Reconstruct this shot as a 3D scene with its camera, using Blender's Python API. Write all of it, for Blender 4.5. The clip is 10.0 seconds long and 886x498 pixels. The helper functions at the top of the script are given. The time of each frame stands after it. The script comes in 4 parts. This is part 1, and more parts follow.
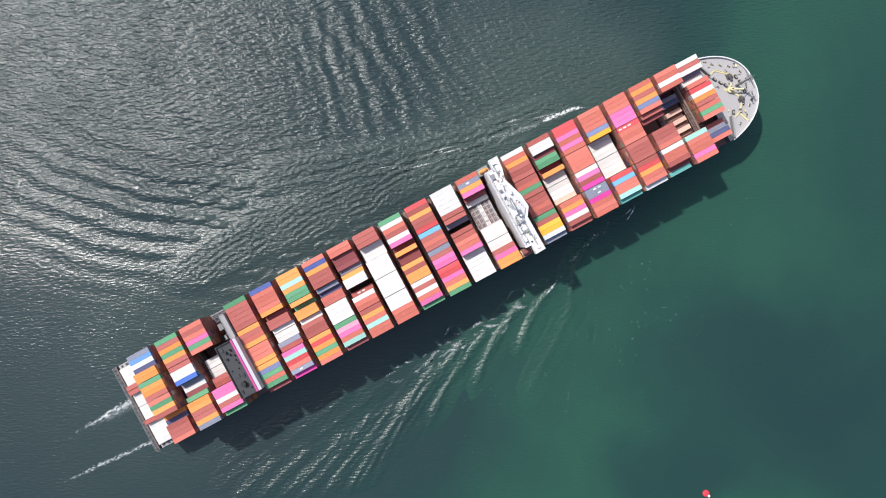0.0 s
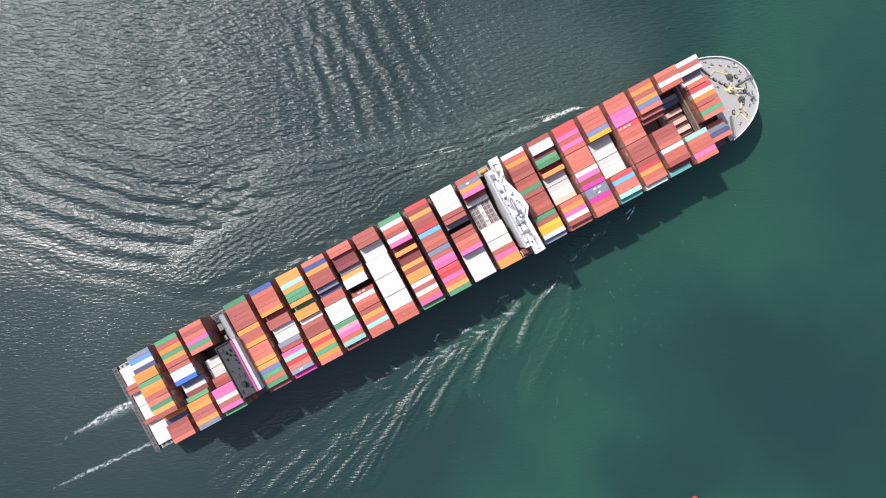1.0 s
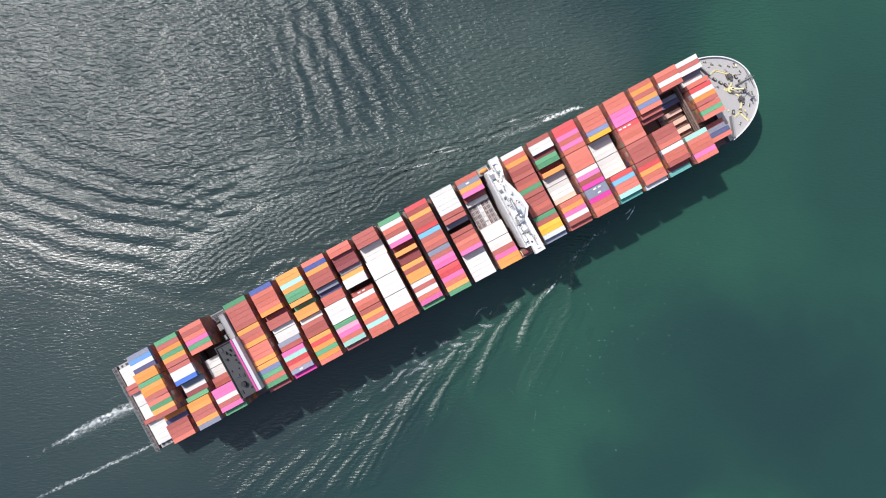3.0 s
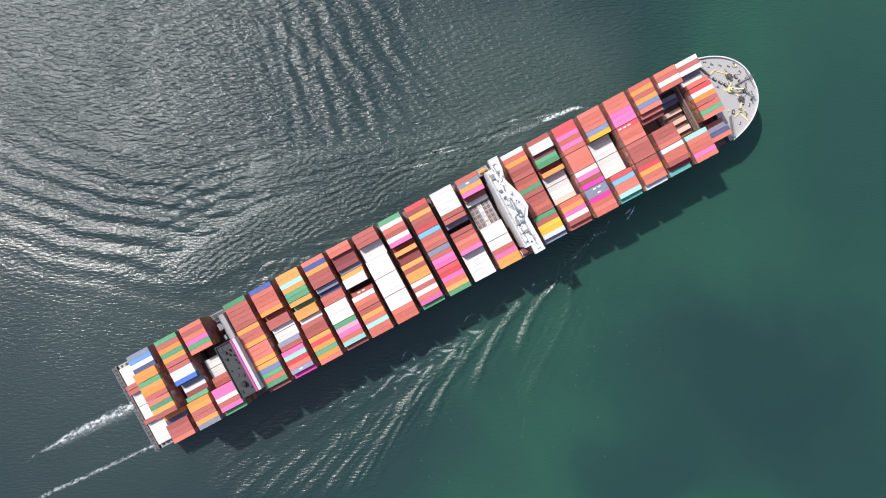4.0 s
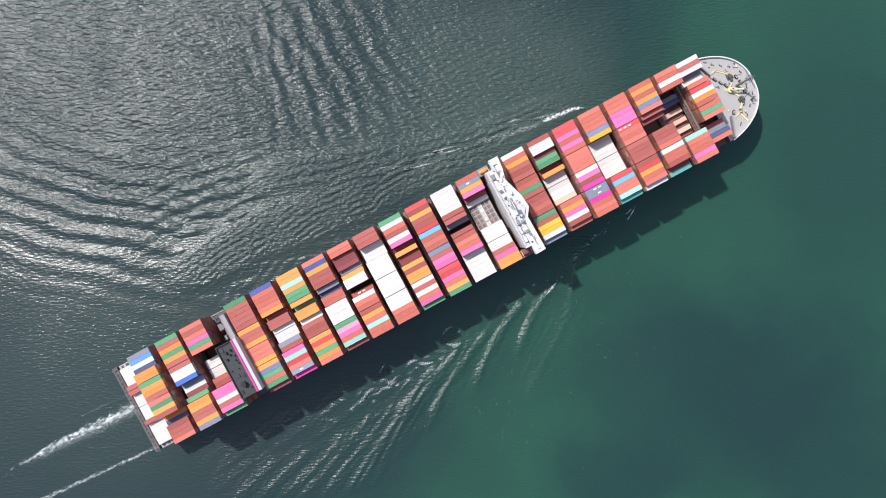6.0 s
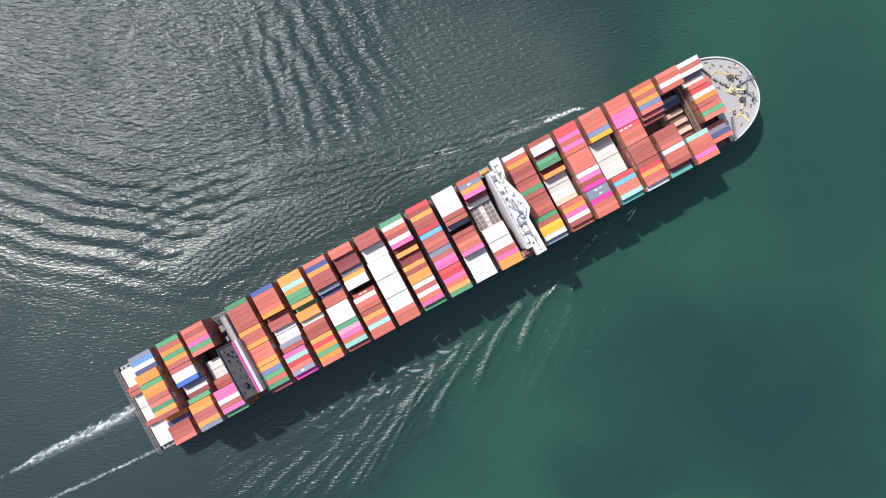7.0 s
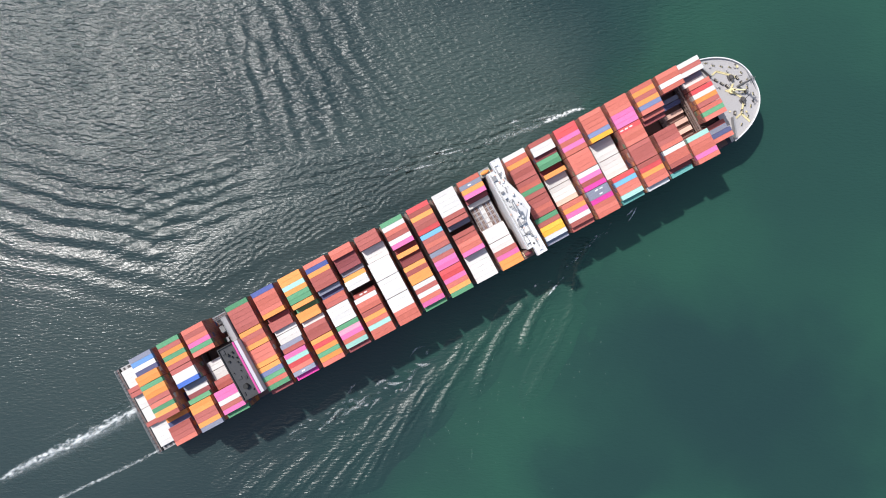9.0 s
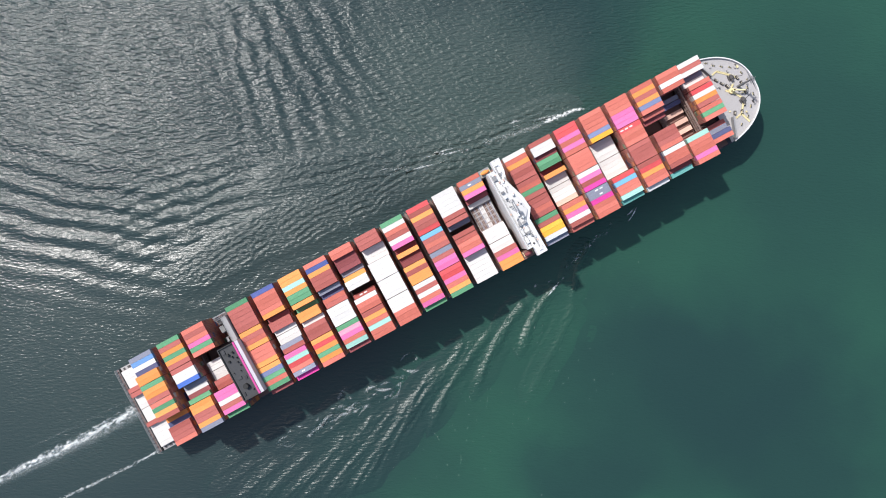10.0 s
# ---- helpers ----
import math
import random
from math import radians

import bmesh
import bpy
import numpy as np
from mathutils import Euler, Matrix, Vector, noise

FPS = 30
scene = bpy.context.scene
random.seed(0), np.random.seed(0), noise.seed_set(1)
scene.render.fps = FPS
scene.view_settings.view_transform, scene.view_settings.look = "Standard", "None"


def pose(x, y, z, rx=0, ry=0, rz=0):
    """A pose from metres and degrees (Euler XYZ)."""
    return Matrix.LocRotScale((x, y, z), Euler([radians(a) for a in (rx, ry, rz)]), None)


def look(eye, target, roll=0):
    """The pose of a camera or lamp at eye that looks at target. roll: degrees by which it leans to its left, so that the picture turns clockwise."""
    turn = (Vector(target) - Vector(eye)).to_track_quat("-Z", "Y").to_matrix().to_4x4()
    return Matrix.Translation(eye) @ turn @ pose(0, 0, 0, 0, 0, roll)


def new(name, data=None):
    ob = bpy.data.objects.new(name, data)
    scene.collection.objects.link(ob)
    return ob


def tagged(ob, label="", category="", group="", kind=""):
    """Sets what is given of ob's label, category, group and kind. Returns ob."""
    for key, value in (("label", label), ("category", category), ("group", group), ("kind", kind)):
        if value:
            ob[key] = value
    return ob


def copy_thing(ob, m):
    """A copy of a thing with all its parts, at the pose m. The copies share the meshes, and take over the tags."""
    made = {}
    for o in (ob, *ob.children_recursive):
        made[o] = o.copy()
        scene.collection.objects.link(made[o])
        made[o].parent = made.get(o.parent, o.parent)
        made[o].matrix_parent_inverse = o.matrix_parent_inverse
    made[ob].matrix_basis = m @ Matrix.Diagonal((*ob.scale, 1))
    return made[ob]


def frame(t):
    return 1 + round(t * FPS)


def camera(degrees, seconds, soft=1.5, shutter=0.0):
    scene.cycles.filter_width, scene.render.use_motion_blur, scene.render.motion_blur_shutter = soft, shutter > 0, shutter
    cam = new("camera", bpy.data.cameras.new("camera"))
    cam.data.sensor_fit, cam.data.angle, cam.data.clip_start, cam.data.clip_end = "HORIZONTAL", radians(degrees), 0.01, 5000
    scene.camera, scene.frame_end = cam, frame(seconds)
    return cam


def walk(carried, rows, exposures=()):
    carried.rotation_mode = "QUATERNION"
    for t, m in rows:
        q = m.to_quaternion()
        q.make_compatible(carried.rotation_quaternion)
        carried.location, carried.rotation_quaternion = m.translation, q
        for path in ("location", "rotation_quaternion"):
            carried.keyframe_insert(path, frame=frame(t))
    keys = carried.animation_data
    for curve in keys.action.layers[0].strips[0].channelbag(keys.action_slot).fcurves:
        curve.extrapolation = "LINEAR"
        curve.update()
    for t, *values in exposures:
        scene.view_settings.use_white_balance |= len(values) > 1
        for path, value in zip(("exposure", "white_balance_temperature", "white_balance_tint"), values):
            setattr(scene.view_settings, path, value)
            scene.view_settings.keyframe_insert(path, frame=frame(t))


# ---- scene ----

TURN = 28.2                      # the ship's heading against the picture's right edge, degrees
HIGH = 375.0                     # the drone's height over the water
SPEED = Vector((7.17, 0.18, 0))  # the ship's way through the water, metres a second
DRIFT = Vector((2.76, 2.33, 0))  # the swell's way, metres a second
MID = 5.0                        # the moment at which the ship lies at the origin

# ---- camera ----
cam = camera(68.0, 10.0, soft=1.0)


def drone(t, dx=0.0, dy=0.0, turn=0.0):
    p = SPEED * (t - MID) + Vector((dx, -2.0 + dy, HIGH))
    return t, pose(p.x, p.y, p.z, 0, 0, -TURN - turn)


walk(cam, [drone(0), drone(2.5), drone(5.6), drone(7.0, -0.33, 0.85, 0.09), drone(7.4, -0.45, 1.22, 0.126),
           drone(8.5, -0.45, 1.22, 0.126), drone(10, -0.45, 1.22, 0.126)], exposures=[(0, 0.27, 6600, 10), (10, 0.27, 6600, 10)])

# ---- light ----
SUN = Vector((-0.30, 0.63, 1.0)).normalized()
world = bpy.data.worlds.new("sky")
scene.world = world
world.use_nodes = True
wn = world.node_tree
sky = wn.nodes.new("ShaderNodeTexSky")
sky.sky_type, sky.sun_disc = "NISHITA", False
sky.air_density, sky.dust_density = 1.2, 2.2
sky.sun_elevation = math.asin(SUN.z)
sky.sun_rotation = math.atan2(SUN.x, SUN.y)
wn.nodes["Background"].inputs["Strength"].default_value = 0.15
wn.links.new(sky.outputs[0], wn.nodes["Background"].inputs["Color"])
lamp = bpy.data.lights.new("sun", "SUN")
lamp.energy, lamp.angle, lamp.color = 3.8, radians(1.4), (1.0, 0.985, 0.965)
sun = new("sun", lamp)
sun.matrix_world = look(SUN * 800, (0, 0, 0))


# ---- materials ----
class Nodes:
    """A short way to write node trees."""

    def __init__(self, name):
        self.mat = bpy.data.materials.new(name)
        self.mat.use_nodes = True
        self.tree = self.mat.node_tree
        self.bsdf = self.tree.nodes["Principled BSDF"]
        self.out = self.tree.nodes["Material Output"]

    def node(self, kind, **values):
        n = self.tree.nodes.new(kind)
        for key, v in values.items():
            n.inputs[key.replace("_", " ")].default_value = v
        return n

    def link(self, a, b):
        self.tree.links.new(a, b)

    def coords(self):
        return self.node("ShaderNodeTexCoord").outputs["Object"]

    def noise(self, scale, detail=3.0, vector=None, rough=0.5):
        n = self.node("ShaderNodeTexNoise", Scale=scale, Detail=detail, Roughness=rough)
        self.link(vector if vector is not None else self.coords(), n.inputs["Vector"])
        return n.outputs["Fac"]

    def ramp(self, fac, stops, hard=False):
        n = self.tree.nodes.new("ShaderNodeValToRGB")
        e = n.color_ramp.elements
        while len(e) < len(stops):
            e.new(0.5)
        for el, (p, c) in zip(e, stops):
            el.position = p
            el.color = (*c, 1) if len(c) == 3 else c
        if hard:
            n.color_ramp.interpolation = "CONSTANT"
        self.link(fac, n.inputs["Fac"])
        return n.outputs["Color"]

    def mix(self, fac, a, b, mode="MIX"):
        n = self.tree.nodes.new("ShaderNodeMix")
        n.data_type, n.blend_type = "RGBA", mode
        for v, socket in ((fac, n.inputs[0]), (a, n.inputs[6]), (b, n.inputs[7])):
            if isinstance(v, (int, float)):
                socket.default_value = v
            elif isinstance(v, tuple):
                socket.default_value = (*v, 1)
            else:
                self.link(v, socket)
        return n.outputs[2]

    def math(self, op, a, b=0.0):
        n = self.tree.nodes.new("ShaderNodeMath")
        n.operation = op
        for v, socket in ((a, n.inputs[0]), (b, n.inputs[1])):
            if isinstance(v, (int, float)):
                socket.default_value = v
            else:
                self.link(v, socket)
        return n.outputs[0]

    def bump(self, height, strength=0.3, distance=0.05, normal=None):
        n = self.node("ShaderNodeBump", Strength=strength, Distance=distance)
        self.link(height, n.inputs["Height"])
        if normal is not None:
            self.link(normal, n.inputs["Normal"])
        return n.outputs["Normal"]

    def done(self, color=None, rough=0.5, metal=0.0, normal=None):
        b = self.bsdf.inputs
        if isinstance(color, tuple):
            b["Base Color"].default_value = (*color, 1)
        elif color is not None:
            self.link(color, b["Base Color"])
        if isinstance(rough, (int, float)):
            b["Roughness"].default_value = rough
        else:
            self.link(rough, b["Roughness"])
        b["Metallic"].default_value = metal
        if normal is not None:
            self.link(normal, b["Normal"])
        return self.mat


def painted(name, color, wear=0.5, rust=(0.20, 0.09, 0.05), rough=0.72, spread=0.68):
    """Painted steel: faded patches, dust, streaks of rust, a shade of its own for each piece."""
    s = Nodes(name)
    rnd = s.node("ShaderNodeObjectInfo").outputs["Random"]
    co = s.coords()
    shift = s.tree.nodes.new("ShaderNodeVectorMath")
    shift.operation = "MULTIPLY_ADD"
    combine = s.node("ShaderNodeCombineXYZ")
    for i in range(3):
        s.link(rnd, combine.inputs[i])
    s.link(combine.outputs[0], shift.inputs[0])
    shift.inputs[1].default_value = (91, 57, 33)
    s.link(co, shift.inputs[2])
    p = shift.outputs[0]
    pale = tuple(min(1, c * 1.16 + 0.035) for c in color)
    deep = tuple(c * spread for c in color)
    base = s.mix(rnd, deep, pale)
    base = s.mix(s.math("MULTIPLY", s.noise(0.55, 5, p, 0.65), 0.55 * wear), base, pale)
    grime = s.ramp(s.noise(1.7, 6, p, 0.7), [(0.46, (0, 0, 0)), (0.75, (1, 1, 1))])
    base = s.mix(s.math("MULTIPLY", grime, 0.6 * wear), base, deep)
    spots = s.ramp(s.noise(3.1, 8, p, 0.75), [(0.61, (0, 0, 0)), (0.68, (1, 1, 1))])
    base = s.mix(s.math("MULTIPLY", spots, 0.75 * wear), base, rust)
    s.bsdf.inputs["Specular IOR Level"].default_value = 0.22
    return s.done(base, rough, 0.0, s.bump(s.noise(5, 4, p), 0.15, 0.03))


def water_material(name, gloss=0.2):
    """Sea water: darker slate water to one side, cloudy green water with dark drifts to the other, stretched ripples; the mesh says where it is ruffled."""
    s = Nodes(name)
    co = s.coords()
    split = s.tree.nodes.new("ShaderNodeSeparateXYZ")
    s.link(co, split.inputs[0])
    lean = s.math("ADD", s.math("MULTIPLY", split.outputs[0], 0.0058), s.math("MULTIPLY", split.outputs[1], -0.0030))
    cloud = s.noise(0.012, 4, co, 0.5)
    fac = s.math("ADD", s.math("ADD", lean, 0.23), s.math("MULTIPLY", s.math("SUBTRACT", cloud, 0.5), 1.0))
    base = s.ramp(fac, [(0.0, (0.021, 0.035, 0.037)), (0.35, (0.015, 0.039, 0.036)), (0.85, (0.019, 0.068, 0.046))])
    # dark drifts, and pale sun glitter painted in: place, half sizes, strength, colour
    dark_tint, painted_glint = (0.012, 0.033, 0.033), (0.046, 0.068, 0.062)
    for x, y, rx, ry, much, tint in ((170, -66, 80, 44, 0.85, dark_tint), (118, -124, 46, 30, 0.75, dark_tint), (245, 50, 60, 85, 0.5, dark_tint),
                                     (104, 132, 42, 40, 0.45, dark_tint), (225, -112, 55, 55, 0.75, dark_tint),
                                     (40, 98, 64, 56, 0.75, painted_glint), (-100, 28, 70, 34, 0.22, painted_glint), (15, 55, 55, 22, 0.55, painted_glint), (-175, -70, 80, 60, 0.25, painted_glint)):
        m = s.node("ShaderNodeMapping")
        m.vector_type = "TEXTURE"
        m.inputs["Location"].default_value, m.inputs["Scale"].default_value = (x, y, 0), (rx, ry, 1000)
        bent = s.node("ShaderNodeVectorMath")
        bent.operation = "MULTIPLY_ADD"
        wob = s.node("ShaderNodeTexNoise", Scale=0.016, Detail=4.0)
        s.link(co, wob.inputs["Vector"])
        s.link(wob.outputs["Color"], bent.inputs[0])
        bent.inputs[1].default_value = (110, 110, 0)
        s.link(co, bent.inputs[2])
        back = s.node("ShaderNodeVectorMath")
        back.operation = "SUBTRACT"
        s.link(bent.outputs[0], back.inputs[0])
        back.inputs[1].default_value = (55, 55, 0)
        s.link(back.outputs[0], m.inputs["Vector"])
        size = s.node("ShaderNodeVectorMath")
        size.operation = "LENGTH"
        s.link(m.outputs[0], size.inputs[0])
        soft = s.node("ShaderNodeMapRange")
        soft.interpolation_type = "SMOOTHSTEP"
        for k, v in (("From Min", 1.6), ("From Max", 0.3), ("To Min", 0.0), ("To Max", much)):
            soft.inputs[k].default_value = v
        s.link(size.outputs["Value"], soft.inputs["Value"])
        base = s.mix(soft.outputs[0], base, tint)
    base = s.mix(s.math("MULTIPLY", s.noise(0.06, 4, co, 0.6), 0.25), base, (0.013, 0.038, 0.035))
    wide = s.node("ShaderNodeMapping")
    wide.inputs["Rotation"].default_value = (0, 0, radians(-12))
    wide.inputs["Scale"].default_value = (0.34, 1.0, 1.0)
    s.link(co, wide.inputs["Vector"])
    gust = s.math("ADD", s.math("MULTIPLY", s.noise(0.022, 3, co, 0.6), 1.3), 0.05)
    calm = s.node("ShaderNodeMapRange")
    for k, v in (("From Min", 60.0), ("From Max", 165.0), ("To Min", 1.0), ("To Max", 0.30)):
        calm.inputs[k].default_value = v
    s.link(s.math("ADD", split.outputs[0], s.math("MULTIPLY", split.outputs[1], -0.35)), calm.inputs["Value"])
    lee = s.node("ShaderNodeMapRange")
    for k, v in (("From Min", -32.0), ("From Max", 50.0), ("To Min", 0.24), ("To Max", 1.0)):
        lee.inputs[k].default_value = v
    s.link(split.outputs[1], lee.inputs["Value"])
    gust = s.math("MULTIPLY", s.math("MULTIPLY", gust, calm.outputs[0]), lee.outputs[0])
    ruffle = s.node("ShaderNodeAttribute")
    ruffle.attribute_name = "ruffle"
    gust = s.math("ADD", gust, ruffle.outputs["Fac"])
    chop = s.bump(s.math("MULTIPLY", s.noise(0.80, 2, wide.outputs[0], 0.5), gust), 1.0, 1.15)
    small = s.math("ADD", s.math("MULTIPLY", s.math("MULTIPLY", calm.outputs[0], lee.outputs[0]), 0.9), s.math("ADD", ruffle.outputs["Fac"], 0.45))
    ripple = s.bump(s.math("MULTIPLY", s.noise(2.0, 3, wide.outputs[0], 0.6), small), 1.0, 0.13, chop)
    # fine ripples too small to see blur the light where the water is ruffled
    fine = s.node("ShaderNodeAttribute")
    fine.attribute_name = "fine_ripple"
    rough = s.math("ADD", fine.outputs["Fac"], gloss)
    for x, y, rx, ry, much in ((24, 92, 70, 64, 0.11), (-95, 26, 75, 40, 0.03), (-240, 130, 150, 110, 0.05)):
        m = s.node("ShaderNodeMapping")
        m.vector_type = "TEXTURE"
        m.inputs["Location"].default_value, m.inputs["Scale"].default_value = (x, y, 0), (rx, ry, 1000)
        s.link(back.outputs[0], m.inputs["Vector"])
        size = s.node("ShaderNodeVectorMath")
        size.operation = "LENGTH"
        s.link(m.outputs[0], size.inputs[0])
        soft = s.node("ShaderNodeMapRange")
        soft.interpolation_type = "SMOOTHSTEP"
        for k, v in (("From Min", 1.25), ("From Max", 0.25), ("To Min", 0.0), ("To Max", much)):
            soft.inputs[k].default_value = v
        s.link(size.outputs["Value"], soft.inputs["Value"])
        rough = s.math("ADD", rough, soft.outputs[0])
    m = s.done(base, rough, 0.0, ripple)
    s.bsdf.inputs["IOR"].default_value = 1.365
    return m


def foam_material(name, scale=0.6, cut=0.52, soft_edge=0.10, drawn=1.0):
    """Broken white foam with open water between."""
    s = Nodes(name)
    long = s.node("ShaderNodeMapping")
    long.inputs["Scale"].default_value = (drawn, 1.0, 1.0)
    s.link(s.coords(), long.inputs["Vector"])
    n = s.noise(scale, 9, long.outputs[0], 0.72)
    uv = s.node("ShaderNodeAttribute")
    uv.attribute_name = "cover"
    n = s.math("ADD", n, s.math("MULTIPLY", s.math("SUBTRACT", uv.outputs["Fac"], 0.5), 0.42))
    fac = s.ramp(n, [(cut, (0, 0, 0)), (cut + soft_edge, (1, 1, 1))])
    s.done((0.78, 0.82, 0.82), 0.8)
    clear = s.tree.nodes.new("ShaderNodeBsdfTransparent")
    both = s.tree.nodes.new("ShaderNodeMixShader")
    s.link(fac, both.inputs[0])
    s.link(clear.outputs[0], both.inputs[1])
    s.link(s.bsdf.outputs[0], both.inputs[2])
    s.link(both.outputs[0], s.out.inputs["Surface"])
    return s.mat


PAINT = {
    "b": ("brown-red", (0.34, 0.082, 0.068)), "c": ("coral-red", (0.50, 0.125, 0.09)), "r": ("bright red", (0.55, 0.06, 0.065)),
    "o": ("orange", (0.72, 0.25, 0.06)), "y": ("yellow-orange", (0.85, 0.36, 0.03)), "g": ("green", (0.08, 0.25, 0.125)),
    "w": ("white", (0.54, 0.52, 0.50)), "p": ("pink-magenta", (0.60, 0.12, 0.30)), "q": ("pale pink", (0.68, 0.26, 0.36)), "i": ("slate-blue", (0.15, 0.18, 0.31)),
    "m": ("deep magenta", (0.56, 0.03, 0.25)), "s": ("slate-grey", (0.20, 0.21, 0.27)), "n": ("navy-blue", (0.075, 0.085, 0.18)),
    "u": ("blue", (0.055, 0.08, 0.25)), "j": ("bright blue", (0.05, 0.13, 0.45)), "v": ("mid-blue", (0.09, 0.21, 0.43)), "k": ("sky-blue", (0.14, 0.36, 0.55)), "t": ("mint-green", (0.28, 0.50, 0.43)),
    "T": ("teal", (0.08, 0.28, 0.26)), "d": ("dark maroon", (0.22, 0.045, 0.05)), "l": ("light grey", (0.56, 0.58, 0.60)),
    "e": ("beige-pink", (0.62, 0.40, 0.32)), "f": ("rust-brown", (0.13, 0.07, 0.055)),
}
BOX_PAINT = {k: painted(v[0].replace(" ", "_").replace("-", "_") + "_paint", v[1], 1.25, spread=0.86 if k == "w" else 0.68) for k, v in PAINT.items()}
DARK_STEEL = painted("dark_steel", (0.055, 0.05, 0.05), 0.7)
GREY_STEEL = painted("grey_steel", (0.20, 0.20, 0.205), 0.7)
DECK_PAINT = painted("deck_paint", (0.33, 0.315, 0.315), 0.8)
BROWN_DECK = painted("brown_deck", (0.17, 0.09, 0.075), 0.8)
WHITE_PAINT = painted("white_paint", (0.58, 0.575, 0.575), 0.9, spread=0.82)
CASING_PAINT = painted("casing_paint", (0.026, 0.027, 0.031), 0.5, rough=0.85)
MAGENTA = painted("magenta_paint", (0.44, 0.045, 0.21), 0.5)
YELLOW = painted("yellow_paint", (0.62, 0.53, 0.29), 0.6)
GALVANISED = painted("galvanised_steel", (0.42, 0.40, 0.38), 0.6)
HULL_PAINT = painted("hull_paint", (0.035, 0.04, 0.055), 0.4)
PALE_DECK = painted("pale_deck", (0.60, 0.59, 0.585), 0.9)
LILAC = painted("pale_grey_paint", (0.40, 0.375, 0.41), 0.6)
ROPE = painted("rope", (0.45, 0.40, 0.32), 0.3, rough=0.9)
GLASS = Nodes("window_glass").done((0.01, 0.014, 0.018), 0.05)
LASHING = painted("rusty_steel", (0.16, 0.11, 0.095), 0.9)
ROD_STEEL = painted("rod_steel", (0.42, 0.30, 0.25), 0.9)
BLACK = painted("soot", (0.012, 0.012, 0.012), 0.2)
BUOY_RED = painted("buoy_red", (0.55, 0.03, 0.05), 0.4)
FLECK = Nodes("foam_fleck").done((0.4, 0.46, 0.44), 0.8)
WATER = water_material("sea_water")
FOAM = foam_material("foam", 0.75, 0.53, 0.22)
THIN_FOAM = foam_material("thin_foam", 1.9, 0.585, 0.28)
WASH_FOAM = foam_material("wash_foam", 0.55, 0.53, 0.26, 0.45)
TRAIL_FOAM = foam_material("trail_foam", 0.9, 0.52, 0.40, 0.5)
SPECKLE = foam_material("crest_foam", 2.2, 0.56, 0.30)

MOVED = []     # things that sail with the ship, with their places on it


def sail(ob, m):
    MOVED.append((ob, m))
    ob.matrix_world = m
    return ob


# ---- mesh tools ----
def add_box(bm, x0, x1, y0, y1, z0, z1):
    v = [bm.verts.new(c) for c in ((x0, y0, z0), (x1, y0, z0), (x1, y1, z0), (x0, y1, z0),
                                   (x0, y0, z1), (x1, y0, z1), (x1, y1, z1), (x0, y1, z1))]
    for f in ((3, 2, 1, 0), (4, 5, 6, 7), (0, 1, 5, 4), (1, 2, 6, 5), (2, 3, 7, 6), (3, 0, 4, 7)):
        bm.faces.new([v[i] for i in f])


def add_tube(bm, a, b, r, n=10, r2=None):
    a, b = Vector(a), Vector(b)
    q = (b - a).to_track_quat("Z", "Y").to_matrix()
    rings = []
    for p, rad in ((a, r), (b, r if r2 is None else r2)):
        rings.append([bm.verts.new(p + q @ Vector((rad * math.cos(2 * math.pi * i / n), rad * math.sin(2 * math.pi * i / n), 0))) for i in range(n)])
    for i in range(n):
        bm.faces.new((rings[0][i], rings[0][(i + 1) % n], rings[1][(i + 1) % n], rings[1][i]))
    bm.faces.new(rings[1])
    bm.faces.new(rings[0][::-1])


def add_prism(bm, outline, z0, z1):
    low = [bm.verts.new((x, y, z0)) for x, y in outline]
    top = [bm.verts.new((x, y, z1)) for x, y in outline]
    n = len(outline)
    for i in range(n):
        bm.faces.new((low[i], low[(i + 1) % n], top[(i + 1) % n], top[i]))
    bm.faces.new(top)
    bm.faces.new(low[::-1])


def mesh_of(name, bm, material):
    me = bpy.data.meshes.new(name)
    bmesh.ops.recalc_face_normals(bm, faces=bm.faces[:])
    bm.to_mesh(me)
    bm.free()
    me.materials.append(material)
    return me


def part(name, bm, material, parent, label=""):
    ob = new(name, mesh_of(name, bm, material))
    ob.parent = parent
    return tagged(ob, label)


